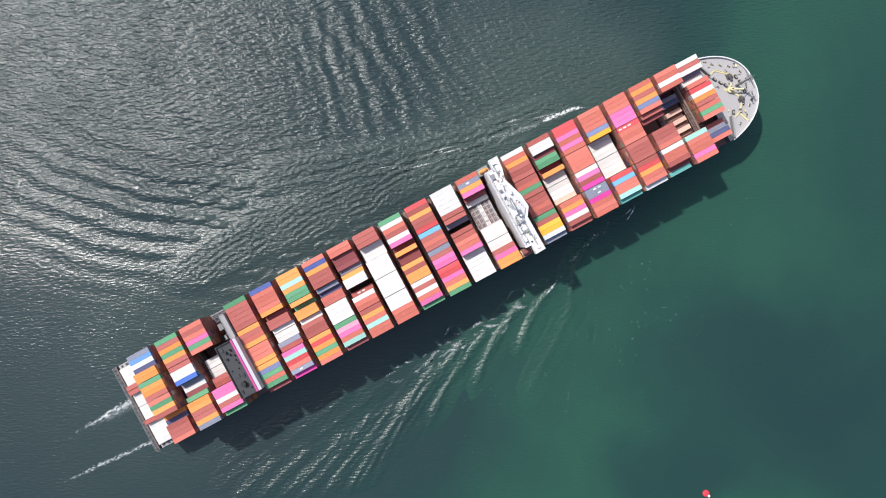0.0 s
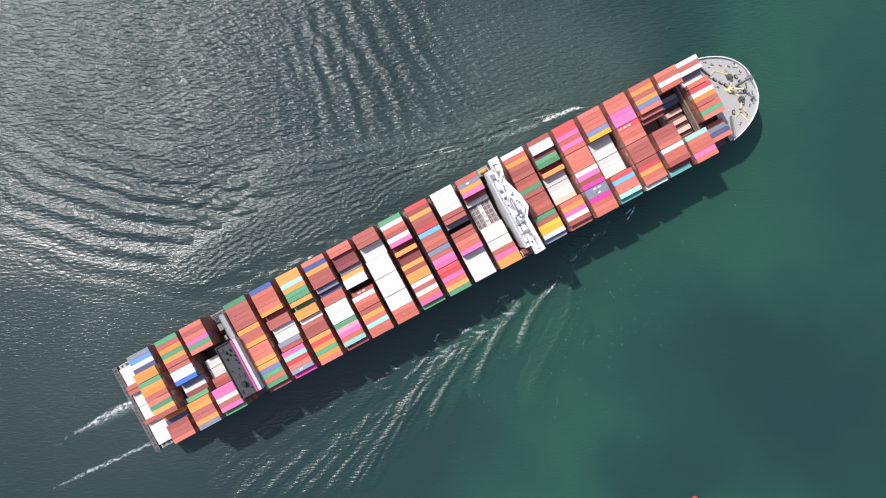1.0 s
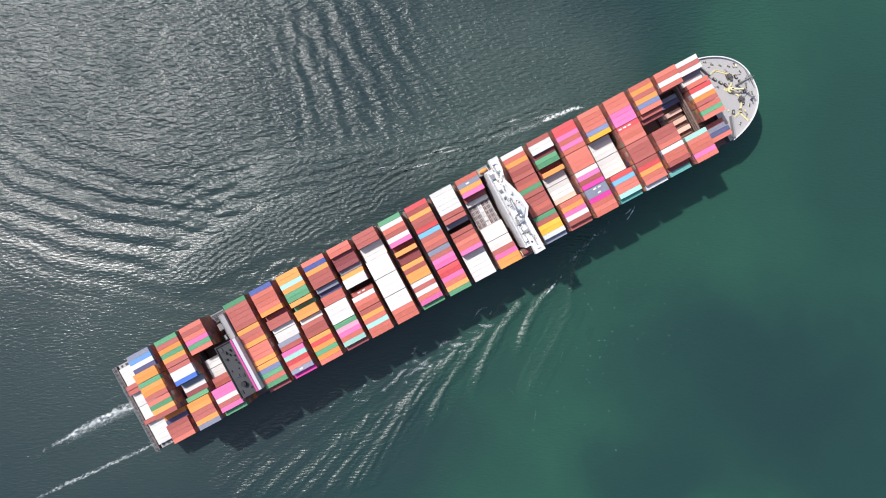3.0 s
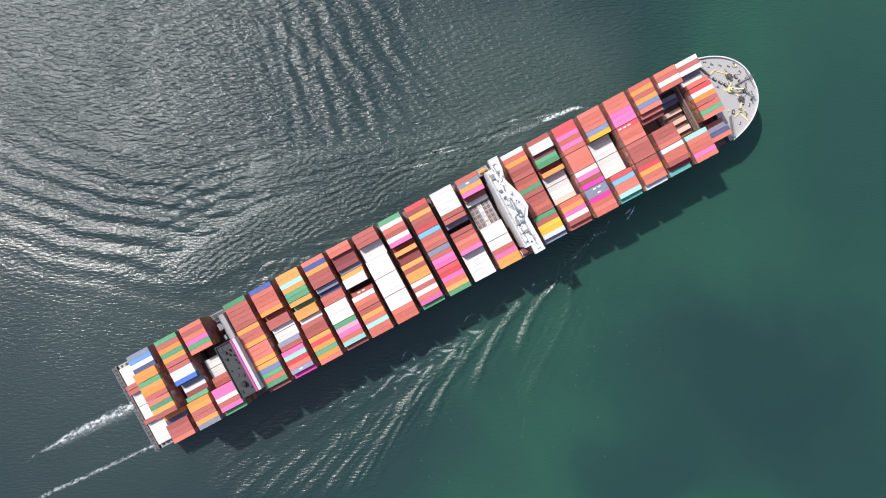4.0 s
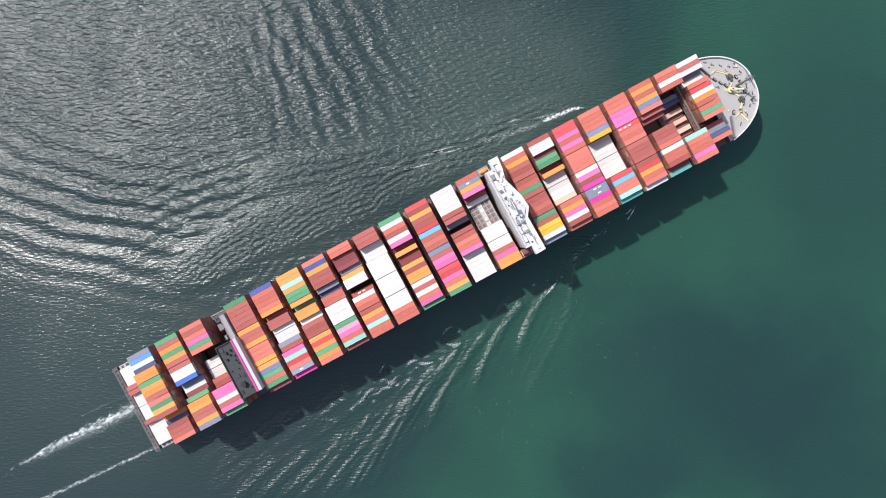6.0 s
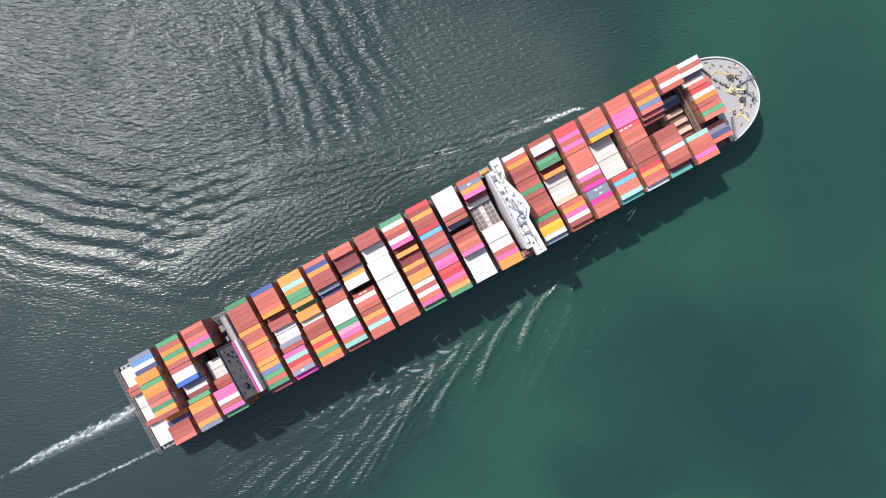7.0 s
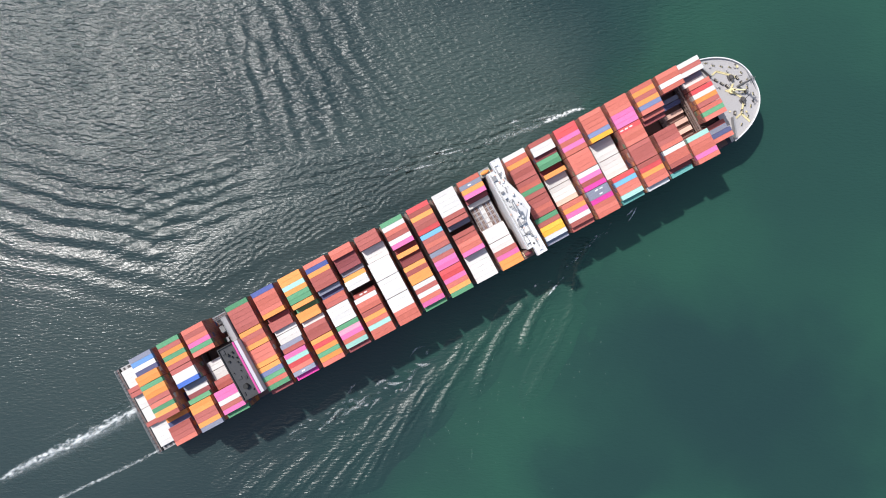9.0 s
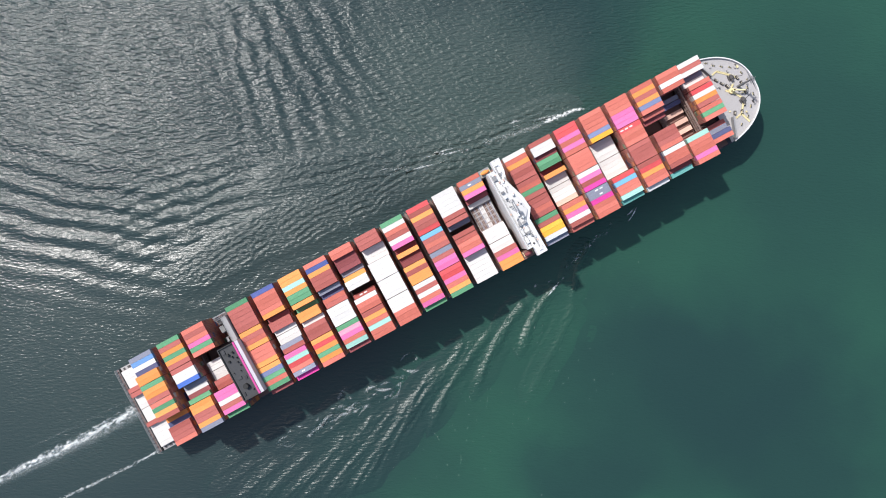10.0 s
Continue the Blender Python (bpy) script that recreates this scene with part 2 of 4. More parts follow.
# ---- sea ----
def build_sea():
    """One sheet of water: swell and chop as real relief near the ship, flat out to the horizon."""
    step, nx, ny = 0.85, 700, 400
    xs = (np.arange(nx) - (nx - 1) / 2) * step
    ys = (np.arange(ny) - (ny - 1) / 2) * step
    X, Y = np.meshgrid(xs, ys)
    Z = np.zeros_like(X)
    rng = np.random.RandomState(7)
    for i in range(60):
        lam = 2.3 * (1.8 ** rng.rand())
        a = radians(82 + rng.normal(0, 24))
        k = 2 * math.pi / lam
        Z += 0.0030 * lam * np.sin(k * (X * math.cos(a) + Y * math.sin(a)) + rng.rand() * 6.283)

    # ruffled water towards the light and along the port side, calmer water elsewhere
    Z *= (0.15 + 3.3 * np.exp(-((X + 195) / 130) ** 2 - ((Y - 105) / 85) ** 2) + 2.3 * np.exp(-((X - 22) / 64) ** 2 - ((Y - 92) / 50) ** 2)
          + 1.1 * np.exp(-((X + 100) / 80) ** 2 - ((Y - 34) / 28) ** 2))
    # smooth water close along the port quarter
    Z *= 1 - 0.85 * np.exp(-((X + 150) / 95) ** 2 - ((Y + 34 - 0.25 * (X + 150)) / 26) ** 2)

    def group(cx, cy, sx, sy, lean, ang, lam, amp, bend=0.0):
        """A packet of long crests: place, half sizes, its lean, the way it runs, wavelength, height."""
        c, s = math.cos(radians(lean)), math.sin(radians(lean))
        u, v = (X - cx) * c + (Y - cy) * s, -(X - cx) * s + (Y - cy) * c
        env = np.exp(-(u / sx) ** 2 - (v / sy) ** 2)
        a = radians(ang)
        along, across = (X - cx) * math.cos(a) + (Y - cy) * math.sin(a), -(X - cx) * math.sin(a) + (Y - cy) * math.cos(a)
        wob = 1.6 * np.sin(across / 23.0 + along / 40.0) + 0.9 * np.sin(across / 9.0 + 1 + along / 17.0) + 0.5 * np.sin(across / 4.3 + along / 6.0)
        return amp * env * np.sin(2 * math.pi / lam * (along + wob + bend * across ** 2))

    Z += group(-62, 112, 42, 50, 0, 24, 13.0, 0.30, 0.0012)
    Z += group(-40, 96, 50, 45, 20, 38, 7.5, 0.10, 0.0015)
    Z += group(-85, 100, 40, 40, 0, 8, 8.5, 0.12, -0.001)
    Z += group(-185, 26, 85, 36, -12, 76, 12.0, 0.74, -0.0010)
    Z += group(-110, 24, 55, 32, 0, 104, 8.0, 0.42, 0.002)
    Z += group(-95, -2, 40, 22, 25, 135, 5.5, 0.09, 0.003)
    Z += group(-20, 70, 60, 30, 0, 60, 9.0, 0.18, 0.001)
    fade = np.clip(np.minimum(np.minimum(X - xs[0], xs[-1] - X), np.minimum(Y - ys[0], ys[-1] - Y)) / 20, 0, 1)
    Z *= fade
    co = np.stack([X, Y, Z], -1).reshape(-1, 3)
    idx = np.arange(nx * ny).reshape(ny, nx)
    quads = np.stack([idx[:-1, :-1], idx[:-1, 1:], idx[1:, 1:], idx[1:, :-1]], -1).reshape(-1, 4)
    far = 4500.0
    ring = np.array([(-far, -far, 0), (far, -far, 0), (far, far, 0), (-far, far, 0)])
    n = len(co)
    corner = [idx[0, 0], idx[0, -1], idx[-1, -1], idx[-1, 0]]
    extra = [(n + i, n + (i + 1) % 4, corner[(i + 1) % 4], corner[i]) for i in range(4)]
    me = bpy.data.meshes.new("water")
    me.from_pydata(np.vstack([co, ring]).tolist(), [], quads.tolist() + [tuple(int(v) for v in q) for q in extra])
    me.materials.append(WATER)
    me.polygons.foreach_set("use_smooth", [True] * len(me.polygons))
    return tagged(new("water", me), "rippled grey-green sea water with swell and glitter", "water", kind="structure")


water = build_sea()


def strip(name, points, widths, material, z=0.25, bulge=0.0, seg=3.0, cover=1.0):
    """A band along a smooth line, tapered at its ends; bulge raises its middle; cover fades towards its rim."""
    pts = [Vector((x, y, 0)) for x, y in points]
    line, wid = [], []
    for i in range(len(pts) - 1):
        p0, p1, p2, p3 = pts[max(i - 1, 0)], pts[i], pts[i + 1], pts[min(i + 2, len(pts) - 1)]
        n = max(2, int((p2 - p1).length / seg))
        for j in range(n + (i == len(pts) - 2)):
            t = j / n
            line.append(0.5 * (2 * p1 + (p2 - p0) * t + (2 * p0 - 5 * p1 + 4 * p2 - p3) * t * t + (3 * p1 - p0 - 3 * p2 + p3) * t ** 3))
            wid.append(widths[i] * (1 - t) + widths[i + 1] * t)
    across = 8
    co, cov = [], []
    for i, p in enumerate(line):
        d = line[min(i + 1, len(line) - 1)] - line[max(i - 1, 0)]
        side = Vector((-d.y, d.x, 0)).normalized()
        end = min(1.0, min(i, len(line) - 1 - i) / (0.18 * len(line) + 1))
        for j in range(across + 1):
            s = 2 * j / across - 1
            q = p + side * s * wid[i] / 2
            crown = 0.5 + 0.5 * math.cos(math.pi * s)
            co.append((q.x, q.y, z + bulge * crown * end))
            cov.append(cover * crown ** 0.6 * (0.25 + 0.75 * end))
    faces = [(a, a + 1, a + across + 2, a + across + 1) for i in range(len(line) - 1) for a in range(i * (across + 1), i * (across + 1) + across)]
    me = bpy.data.meshes.new(name)
    me.from_pydata(co, [], faces)
    me.materials.append(material)
    me.polygons.foreach_set("use_smooth", [True] * len(faces))
    at = me.attributes.new("cover", "FLOAT", "POINT")
    at.data.foreach_set("value", cov)
    return new(name, me)


# ---- ship ----
DECK, HATCH, TIER = 17.0, 19.5, 2.62
BEAM = 25.4
BOW, STERN = 189.0, -189.0

ship = new("container_ship")
tagged(ship, "long loaded container ship with white bridge, under way at sea", "ship")
sail(ship, pose(0, 0, 0))


def half_deck(x):
    if x < 148:
        return BEAM
    return BEAM * max(0.0, 1 - ((x - 148) / (BOW - 148)) ** 2.5) ** (1 / 2.3)


def half_water(x):
    if x < 70:
        return BEAM if x > -130 else BEAM * (1 - 0.25 * ((-130 - x) / 59) ** 2)
    return BEAM * max(0.0, 1 - ((x - 70) / (BOW - 8 - 70)) ** 2)


def sheer(x):
    t = min(1.0, max(0.0, (x - 160) / 6))
    return DECK + 6.0 * t


def build_hull():
    xs = [STERN, -180, -160, -130, -60, 0, 60, 90, 110, 125, 138, 148, 154, 160, 163, 166, 170, 174, 178, 181, 184, 186, 187.5, 188.5, BOW]
    levels = (-5.0, 0.0, 0.35, 0.7, 1.0)
    bm = bmesh.new()
    grid = []
    for x in xs:
        top = sheer(x)
        row = []
        for sgn in (1, -1):
            col = []
            for l in levels:
                z = -5.0 if l < 0 else l * top
                f = 0.0 if l < 0 else l ** 1.6
                hb = half_water(x) * (1 - f) + half_deck(x) * f
                col.append(bm.verts.new((x, sgn * hb, z)))
            row.append(col)
        grid.append(row)
    for i in range(len(xs) - 1):
        for s in (0, 1):
            for j in range(len(levels) - 1):
                bm.faces.new((grid[i][s][j], grid[i + 1][s][j], grid[i + 1][s][j + 1], grid[i][s][j + 1]))
        bm.faces.new((grid[i][0][-1], grid[i + 1][0][-1], grid[i + 1][1][-1], grid[i][1][-1]))
    for j in range(len(levels) - 1):
        bm.faces.new((grid[0][0][j], grid[0][1][j], grid[0][1][j + 1], grid[0][0][j + 1]))
    bmesh.ops.remove_doubles(bm, verts=bm.verts[:], dist=0.001)
    part("hull", bm, HULL_PAINT, ship, "dark painted steel hull")
    # main deck plate
    bm = bmesh.new()
    outline = [(STERN + 0.4, -BEAM + 0.4), (159, -half_deck(159) + 0.4), (159, half_deck(159) - 0.4), (STERN + 0.4, BEAM - 0.4)]
    add_prism(bm, outline, DECK + 0.02, DECK + 0.06)
    part("main_deck", bm, BROWN_DECK, ship, "dark brown weathered main deck")
    # forecastle deck
    bm = bmesh.new()
    side = [(x, half_deck(x) - 0.5) for x in np.linspace(163, BOW - 1.2, 26)]
    add_prism(bm, [(x, -y) for x, y in side] + side[::-1], sheer(170) + 0.02, sheer(170) + 0.08)
    part("forecastle_deck", bm, DECK_PAINT, ship, "light grey forecastle deck")
    # bulwark round the bow
    bm = bmesh.new()
    outer = [(x, half_deck(x)) for x in list(np.linspace(164.5, 184, 20)) + list(np.linspace(185, BOW, 12))]
    loop = [(x, y) for x, y in outer] + [(x, -y) for x, y in outer[::-1][1:]]
    z0, z1 = sheer(170), sheer(170) + 1.5
    inner = []
    for x, y in loop:
        d = Vector((x - 160, y)).length
        f = 1 - 0.55 / max(d, 1)
        inner.append((160 + (x - 160) * f, y * f))
    ring = [[bm.verts.new((x, y, z)) for x, y in l] for l, z in ((loop, z0), (loop, z1), (inner, z1), (inner, z0))]
    for i in range(len(loop) - 1):
        for j in range(3):
            bm.faces.new((ring[j][i], ring[j][i + 1], ring[j + 1][i + 1], ring[j + 1][i]))
    part("bulwark", bm, WHITE_PAINT, ship, "white bulwark round the bow")


build_hull()

# bays from the stern: aft edge, colours by row from port to starboard, tiers by row
BAYS = [
    (-184.8, "XwwwwbbwwwwwwbwwwwwX", "01111221111112111110"),
    (-168.6, "svwnoogoobcgobonbbbc", "88889999999999667777"),
    (-152.7, "gbogobbwwjswdgoobbos", "88888888886667888888"),
    (-138.4, "cbcpgcXXwwwwbbppwbpg", "88888800444455888887"),
    (-112.8, "gbbbbbobcocccooigcgd", "88888888888888888887"),
    (-97.9, "uccccodbbwwwsbptrcsm", "88888867766677888887"),
    (-82.4, "ootoggogoowbbborogoc", "88888886887888888888"),
    (-67.6, "cuobbbsncbwwwwgqpctd", "88888876778888888887"),
    (-53.0, "ccdddsowwXbwccboctcc", "88777678806888888888"),
    (-38.2, "bbbwwwwwwwwwwwwwwccc", "88866688888888888888"),
    (-23.2, "gwcbwpdoddoboowbwcpg", "88888867668888888887"),
    (-8.0, "rbobbrkbcbsbpprrpcog", "88888888888888888888"),
    (6.8, "wwwwwbbsXbbccpwwwwww", "88888886077888666666"),
    (21.4, "csopdwfffffwwwwwbpoo", "88886555555777778888"),
    (47.8, "wcobbbbcgbbbcbgbyyls", "88888888888888888887"),
    (62.7, "bwwdggdowwwwwecopwbb", "88877757555555888887"),
    (77.2, "rrpcpcccccwpbmssmccc", "88888888888888888888"),
    (92.0, "cccciywwwwwwwwrkcctT", "88888855555555888887"),
    (106.7, "cccppprcccbbbbbroccl", "88888888888888888887"),
    (121.5, "coboicbdXXbbbcwccbdT", "88888876008888888866"),
    (136.2, "cclcXsnXeXeXeXtcccpc", "88880220101010777777"),
    (150.8, "wbwswcrwobcgcXbsncXX", "66644666666660334400"),
]
LENGTH, WIDTH, TALL = 12.19, 2.44, 2.59
ROW_Y = []
y = BEAM - 0.06
for i in range(20):
    if i in (6, 10, 14):
        y -= 0.22
    ROW_Y.append(y - 1.22)
    y -= 2.5


def base_of(x):
    return HATCH - 1.2 if x < -180 else HATCH


def build_container(code):
    """A steel box: posts, rails and corrugated walls, with roof and doors as parts."""
    bm = bmesh.new()
    l, w, h = LENGTH / 2, WIDTH / 2, TALL
    for sx in (-1, 1):
        for sy in (-1, 1):
            add_box(bm, min(sx * l, sx * (l - 0.17)), max(sx * l, sx * (l - 0.17)), min(sy * w, sy * (w - 0.16)), max(sy * w, sy * (w - 0.16)), 0, h)
    for sy in (-1, 1):
        for z0, z1 in ((0, 0.15), (h - 0.1, h - 0.01)):
            add_box(bm, -l + 0.17, l - 0.17, min(sy * w, sy * (w - 0.08)), max(sy * w, sy * (w - 0.08)), z0, z1)
        # corrugated side
        n = 40
        rail = []
        for i in range(n + 1):
            x = -l + 0.17 + (2 * l - 0.34) * i / n
            yy = sy * (w - (0.03 if (i // 2) % 2 else 0.066))
            rail.append((bm.verts.new((x, yy, 0.15)), bm.verts.new((x, yy, h - 0.1))))
        for i in range(n):
            bm.faces.new((rail[i][0], rail[i + 1][0], rail[i + 1][1], rail[i][1]))
    add_box(bm, -l + 0.02, -l + 0.07, -w + 0.16, w - 0.16, 0.02, h - 0.03)
    add_box(bm, -l + 0.1, l - 0.1, -w + 0.1, w - 0.1, 0.05, 0.12)
    cold = code == "w"
    kind = "refrigerated_container" if cold else "shipping_container"
    ob = new(kind, mesh_of(kind, bm, BOX_PAINT[code]))
    if cold:
        tagged(ob, "white refrigerated container with cooling unit, stacked on deck", "container", "refrigerated containers on the ship")
    else:
        tagged(ob, PAINT[code][0] + " steel shipping container stacked on the ship's deck", "container", "containers on the ship")
    bm = bmesh.new()
    n = 46
    rows = []
    for i in range(n + 1):
        x = -l + 0.17 + (2 * l - 0.34) * i / n
        z = h - (0.03 if (i // 2) % 2 else 0.045)
        rows.append([bm.verts.new((x, sy * (w - 0.08), z)) for sy in (-1, 1)])
    for i in range(n):
        bm.faces.new((rows[i][0], rows[i + 1][0], rows[i + 1][1], rows[i][1]))
    add_box(bm, -l, -l + 0.17, -w + 0.16, w - 0.16, h - 0.1, h - 0.015)
    add_box(bm, l - 0.17, l, -w + 0.16, w - 0.16, h - 0.1, h - 0.015)
    part("roof", bm, BOX_PAINT[code], ob)
    for s in (0, 1):
        bm = bmesh.new()
        y0 = -w + 0.17 if s == 0 else 0.01
        add_box(bm, l - 0.08, l - 0.03, y0, y0 + w - 0.18, 0.16, h - 0.12)
        door = part("door", bm, BOX_PAINT[code], ob)
        for yy in (0.28, 0.8):
            bm = bmesh.new()
            add_box(bm, l - 0.03, l + 0.02, y0 + yy, y0 + yy + 0.07, 0.1, h - 0.1)
            part("lock_rod", bm, GALVANISED, door)
    if cold:
        bm = bmesh.new()
        add_box(bm, -l - 0.01, -l + 0.02, -w + 0.2, w - 0.2, 0.5, h - 0.3)
        add_tube(bm, (-l - 0.03, 0.4, 1.9), (-l, 0.4, 1.9), 0.35, 12)
        add_tube(bm, (-l - 0.03, -0.4, 1.9), (-l, -0.4, 1.9), 0.35, 12)
        part("cooling_unit", bm, GREY_STEEL, ob, "grey cooling unit with two fans")
    return ob


def build_flat_rack():
    """A folded platform container: slatted base between two end frames."""
    bm = bmesh.new()
    l, w = LENGTH / 2, WIDTH / 2
    for sy in (-1, 1):
        add_box(bm, -l, l, min(sy * w, sy * (w - 0.2)), max(sy * w, sy * (w - 0.2)), 0, 0.55)
    for x0, x1 in ((-l, -l + 0.35), (l - 0.35, l)):
        add_box(bm, x0, x1, -w + 0.2, w - 0.2, 0, 0.6)
    add_box(bm, -l + 0.35, l - 0.35, -w + 0.2, w - 0.2, 0.1, 0.25)
    ob = new("flat_rack", mesh_of("flat_rack", bm, GALVANISED))
    tagged(ob, "grey folded flat rack with dark slatted deck and white middle", "flat rack", "flat racks on the ship")
    for i in range(15):
        bm = bmesh.new()
        x = -l + 0.75 + i * (2 * l - 1.5) / 14
        add_box(bm, x - 0.29, x + 0.29, -w + 0.21, w - 0.21, 0.25, 0.5)
        part("slat", bm, WHITE_PAINT if 6 <= i <= 8 else BOX_PAINT["f" if i % 3 else "s"], ob)
    return ob


# roofs with plain painted bars: bay and row, number of bars
MARKS = {(16, 14): 2, (16, 15): 1, (18, 6): 3, (13, 1): 1, (5, 18): 1, (8, 10): 2}


def build_containers():
    made = {}
    for bay, (x0, colours, tiers) in enumerate(BAYS):
        for r in range(20):
            n, code = int(tiers[r]), colours[r]
            if n == 0 or code == "X":
                continue
            z = base_of(x0) + (n - 1) * TIER
            m = pose(x0 + LENGTH / 2 + random.uniform(-0.05, 0.05), ROW_Y[r], z, 0, 0, 180 if random.random() < 0.8 else 0)
            if code not in made:
                made[code] = build_flat_rack() if code == "f" else build_container(code)
                ob = made[code]
            else:
                ob = copy_thing(made[code], m)
            sail(ob, m)
            for i in range(MARKS.get((bay, r), 0)):
                bm = bmesh.new()
                x = -1.5 + 2.6 * i
                add_box(bm, x, x + 1.7, -0.35, 0.35, TALL - 0.012, TALL - 0.004)
                part("marking", bm, WHITE_PAINT, ob, "plain white marking bar")


def lower_material():
    s = Nodes("stacked_box_paint")
    geo = s.node("ShaderNodeNewGeometry").outputs["Random Per Island"]
    picks = "cbcoccbwcocgcbcucbc"
    base = s.ramp(geo, [(i / len(picks), PAINT[c][1]) for i, c in enumerate(picks)], True)
    grime = s.noise(1.4, 6, None, 0.7)
    base = s.mix(s.math("MULTIPLY", grime, 0.25), base, (0.14, 0.08, 0.06))
    return s.done(base, 0.55, 0.0, s.bump(s.noise(4, 3), 0.2, 0.04))


def build_lower_tiers():
    mat = lower_material()
    for x0, colours, tiers in BAYS:
        bm = bmesh.new()
        for r in range(20):
            for k in range(int(tiers[r]) - 1):
                z = base_of(x0) + k * TIER
                add_box(bm, x0, x0 + LENGTH, ROW_Y[r] - 1.22, ROW_Y[r] + 1.22, z, z + TALL)
        if not bm.verts:
            bm.free()
            continue
        rods = bmesh.new()
        for r in range(20):
            for k in range(max(0, int(tiers[r]) - 5), int(tiers[r]) - 1):
                z = base_of(x0) + k * TIER
                for dy in (-0.9, -0.1, 0.7):
                    add_box(rods, x0 - 0.06, x0 - 0.01, ROW_Y[r] + dy, ROW_Y[r] + dy + 0.2, z + 0.1, z + TALL - 0.1)
                    add_box(rods, x0 + LENGTH + 0.01, x0 + LENGTH + 0.06, ROW_Y[r] + dy, ROW_Y[r] + dy + 0.2, z + 0.1, z + TALL - 0.1)
        if rods.verts:
            ro = new("lashing_rods", mesh_of("lashing_rods", rods, ROD_STEEL))
            tagged(ro, "rusty lock bars and lashing rods on container ends", "rods", "lashing rods", "stuff")
            sail(ro, pose(0, 0, 0))
        else:
            rods.free()
        ob = new("container_stack", mesh_of("container_stack", bm, mat))
        tagged(ob, "mixed-colour steel containers in lower tiers of a bay", "containers", "container stacks", "stuff")
        sail(ob, pose(0, 0, 0))


def build_hatches():
    for x0, colours, tiers in BAYS:
        for a, b in ((0, 5), (6, 9), (10, 13), (14, 19)):
            bm = bmesh.new()
            y1, y0 = ROW_Y[a] + 1.2, ROW_Y[b] - 1.2
            hb = half_deck(x0 + 12) - 0.6
            y1, y0 = min(y1, hb), max(y0, -hb)
            if y1 - y0 < 1:
                continue
            add_box(bm, x0 - 0.3, x0 + LENGTH + 0.3, y0, y1, DECK + 0.06, base_of(x0) - 0.02)
            part("hatch_cover", bm, BROWN_DECK, ship, "brown steel hatch cover")


def build_lashing_bridges():
    xs = [b[0] for b in BAYS[1:]]
    for x0 in xs:
        x = x0 - 1.25
        bm = bmesh.new()
        hb = min(BEAM, half_deck(x)) - 0.3
        levels = 3
        top = HATCH + levels * TIER
        ys = [c for c in ROW_Y if abs(c) < hb]
        for c in ys:
            add_box(bm, x - 0.45, x - 0.25, c + 1.15, c + 1.35, DECK, top)
            add_box(bm, x + 0.25, x + 0.45, c + 1.15, c + 1.35, DECK, top)
        for z in [HATCH + TIER * k for k in range(1, levels + 1)]:
            add_box(bm, x - 0.5, x + 0.5, -hb, hb, z, z + 0.12)
            for d in (-0.5, 0.46):
                add_box(bm, x + d, x + d + 0.05, -hb, hb, z + 1.0, z + 1.06)
        for c in ys:
            for dy in (-0.8, 0.8):
                add_tube(bm, (x + 0.46, c + dy, top), (x + 1.1, c - dy, top + TIER * 1.9), 0.05, 5)
        part("lashing_bridge", bm, LASHING, ship, "rusty brown steel lashing bridge between bays")


# ---- bridge ----
ROOF = 51.0


def rail(bm, pts, z, h=1.1, r=0.05, gap=2.0):
    """An open railing along a line of points."""
    for (ax, ay), (bx, by) in zip(pts, pts[1:]):
        for k in (0.5, 1.0):
            add_tube(bm, (ax, ay, z + h * k), (bx, by, z + h * k), r, 6)
        n = max(1, int(math.hypot(bx - ax, by - ay) / gap))
        for i in range(n + 1):
            x, y = ax + (bx - ax) * i / n, ay + (by - ay) * i / n
            add_tube(bm, (x, y, z), (x, y, z + h), r, 6)


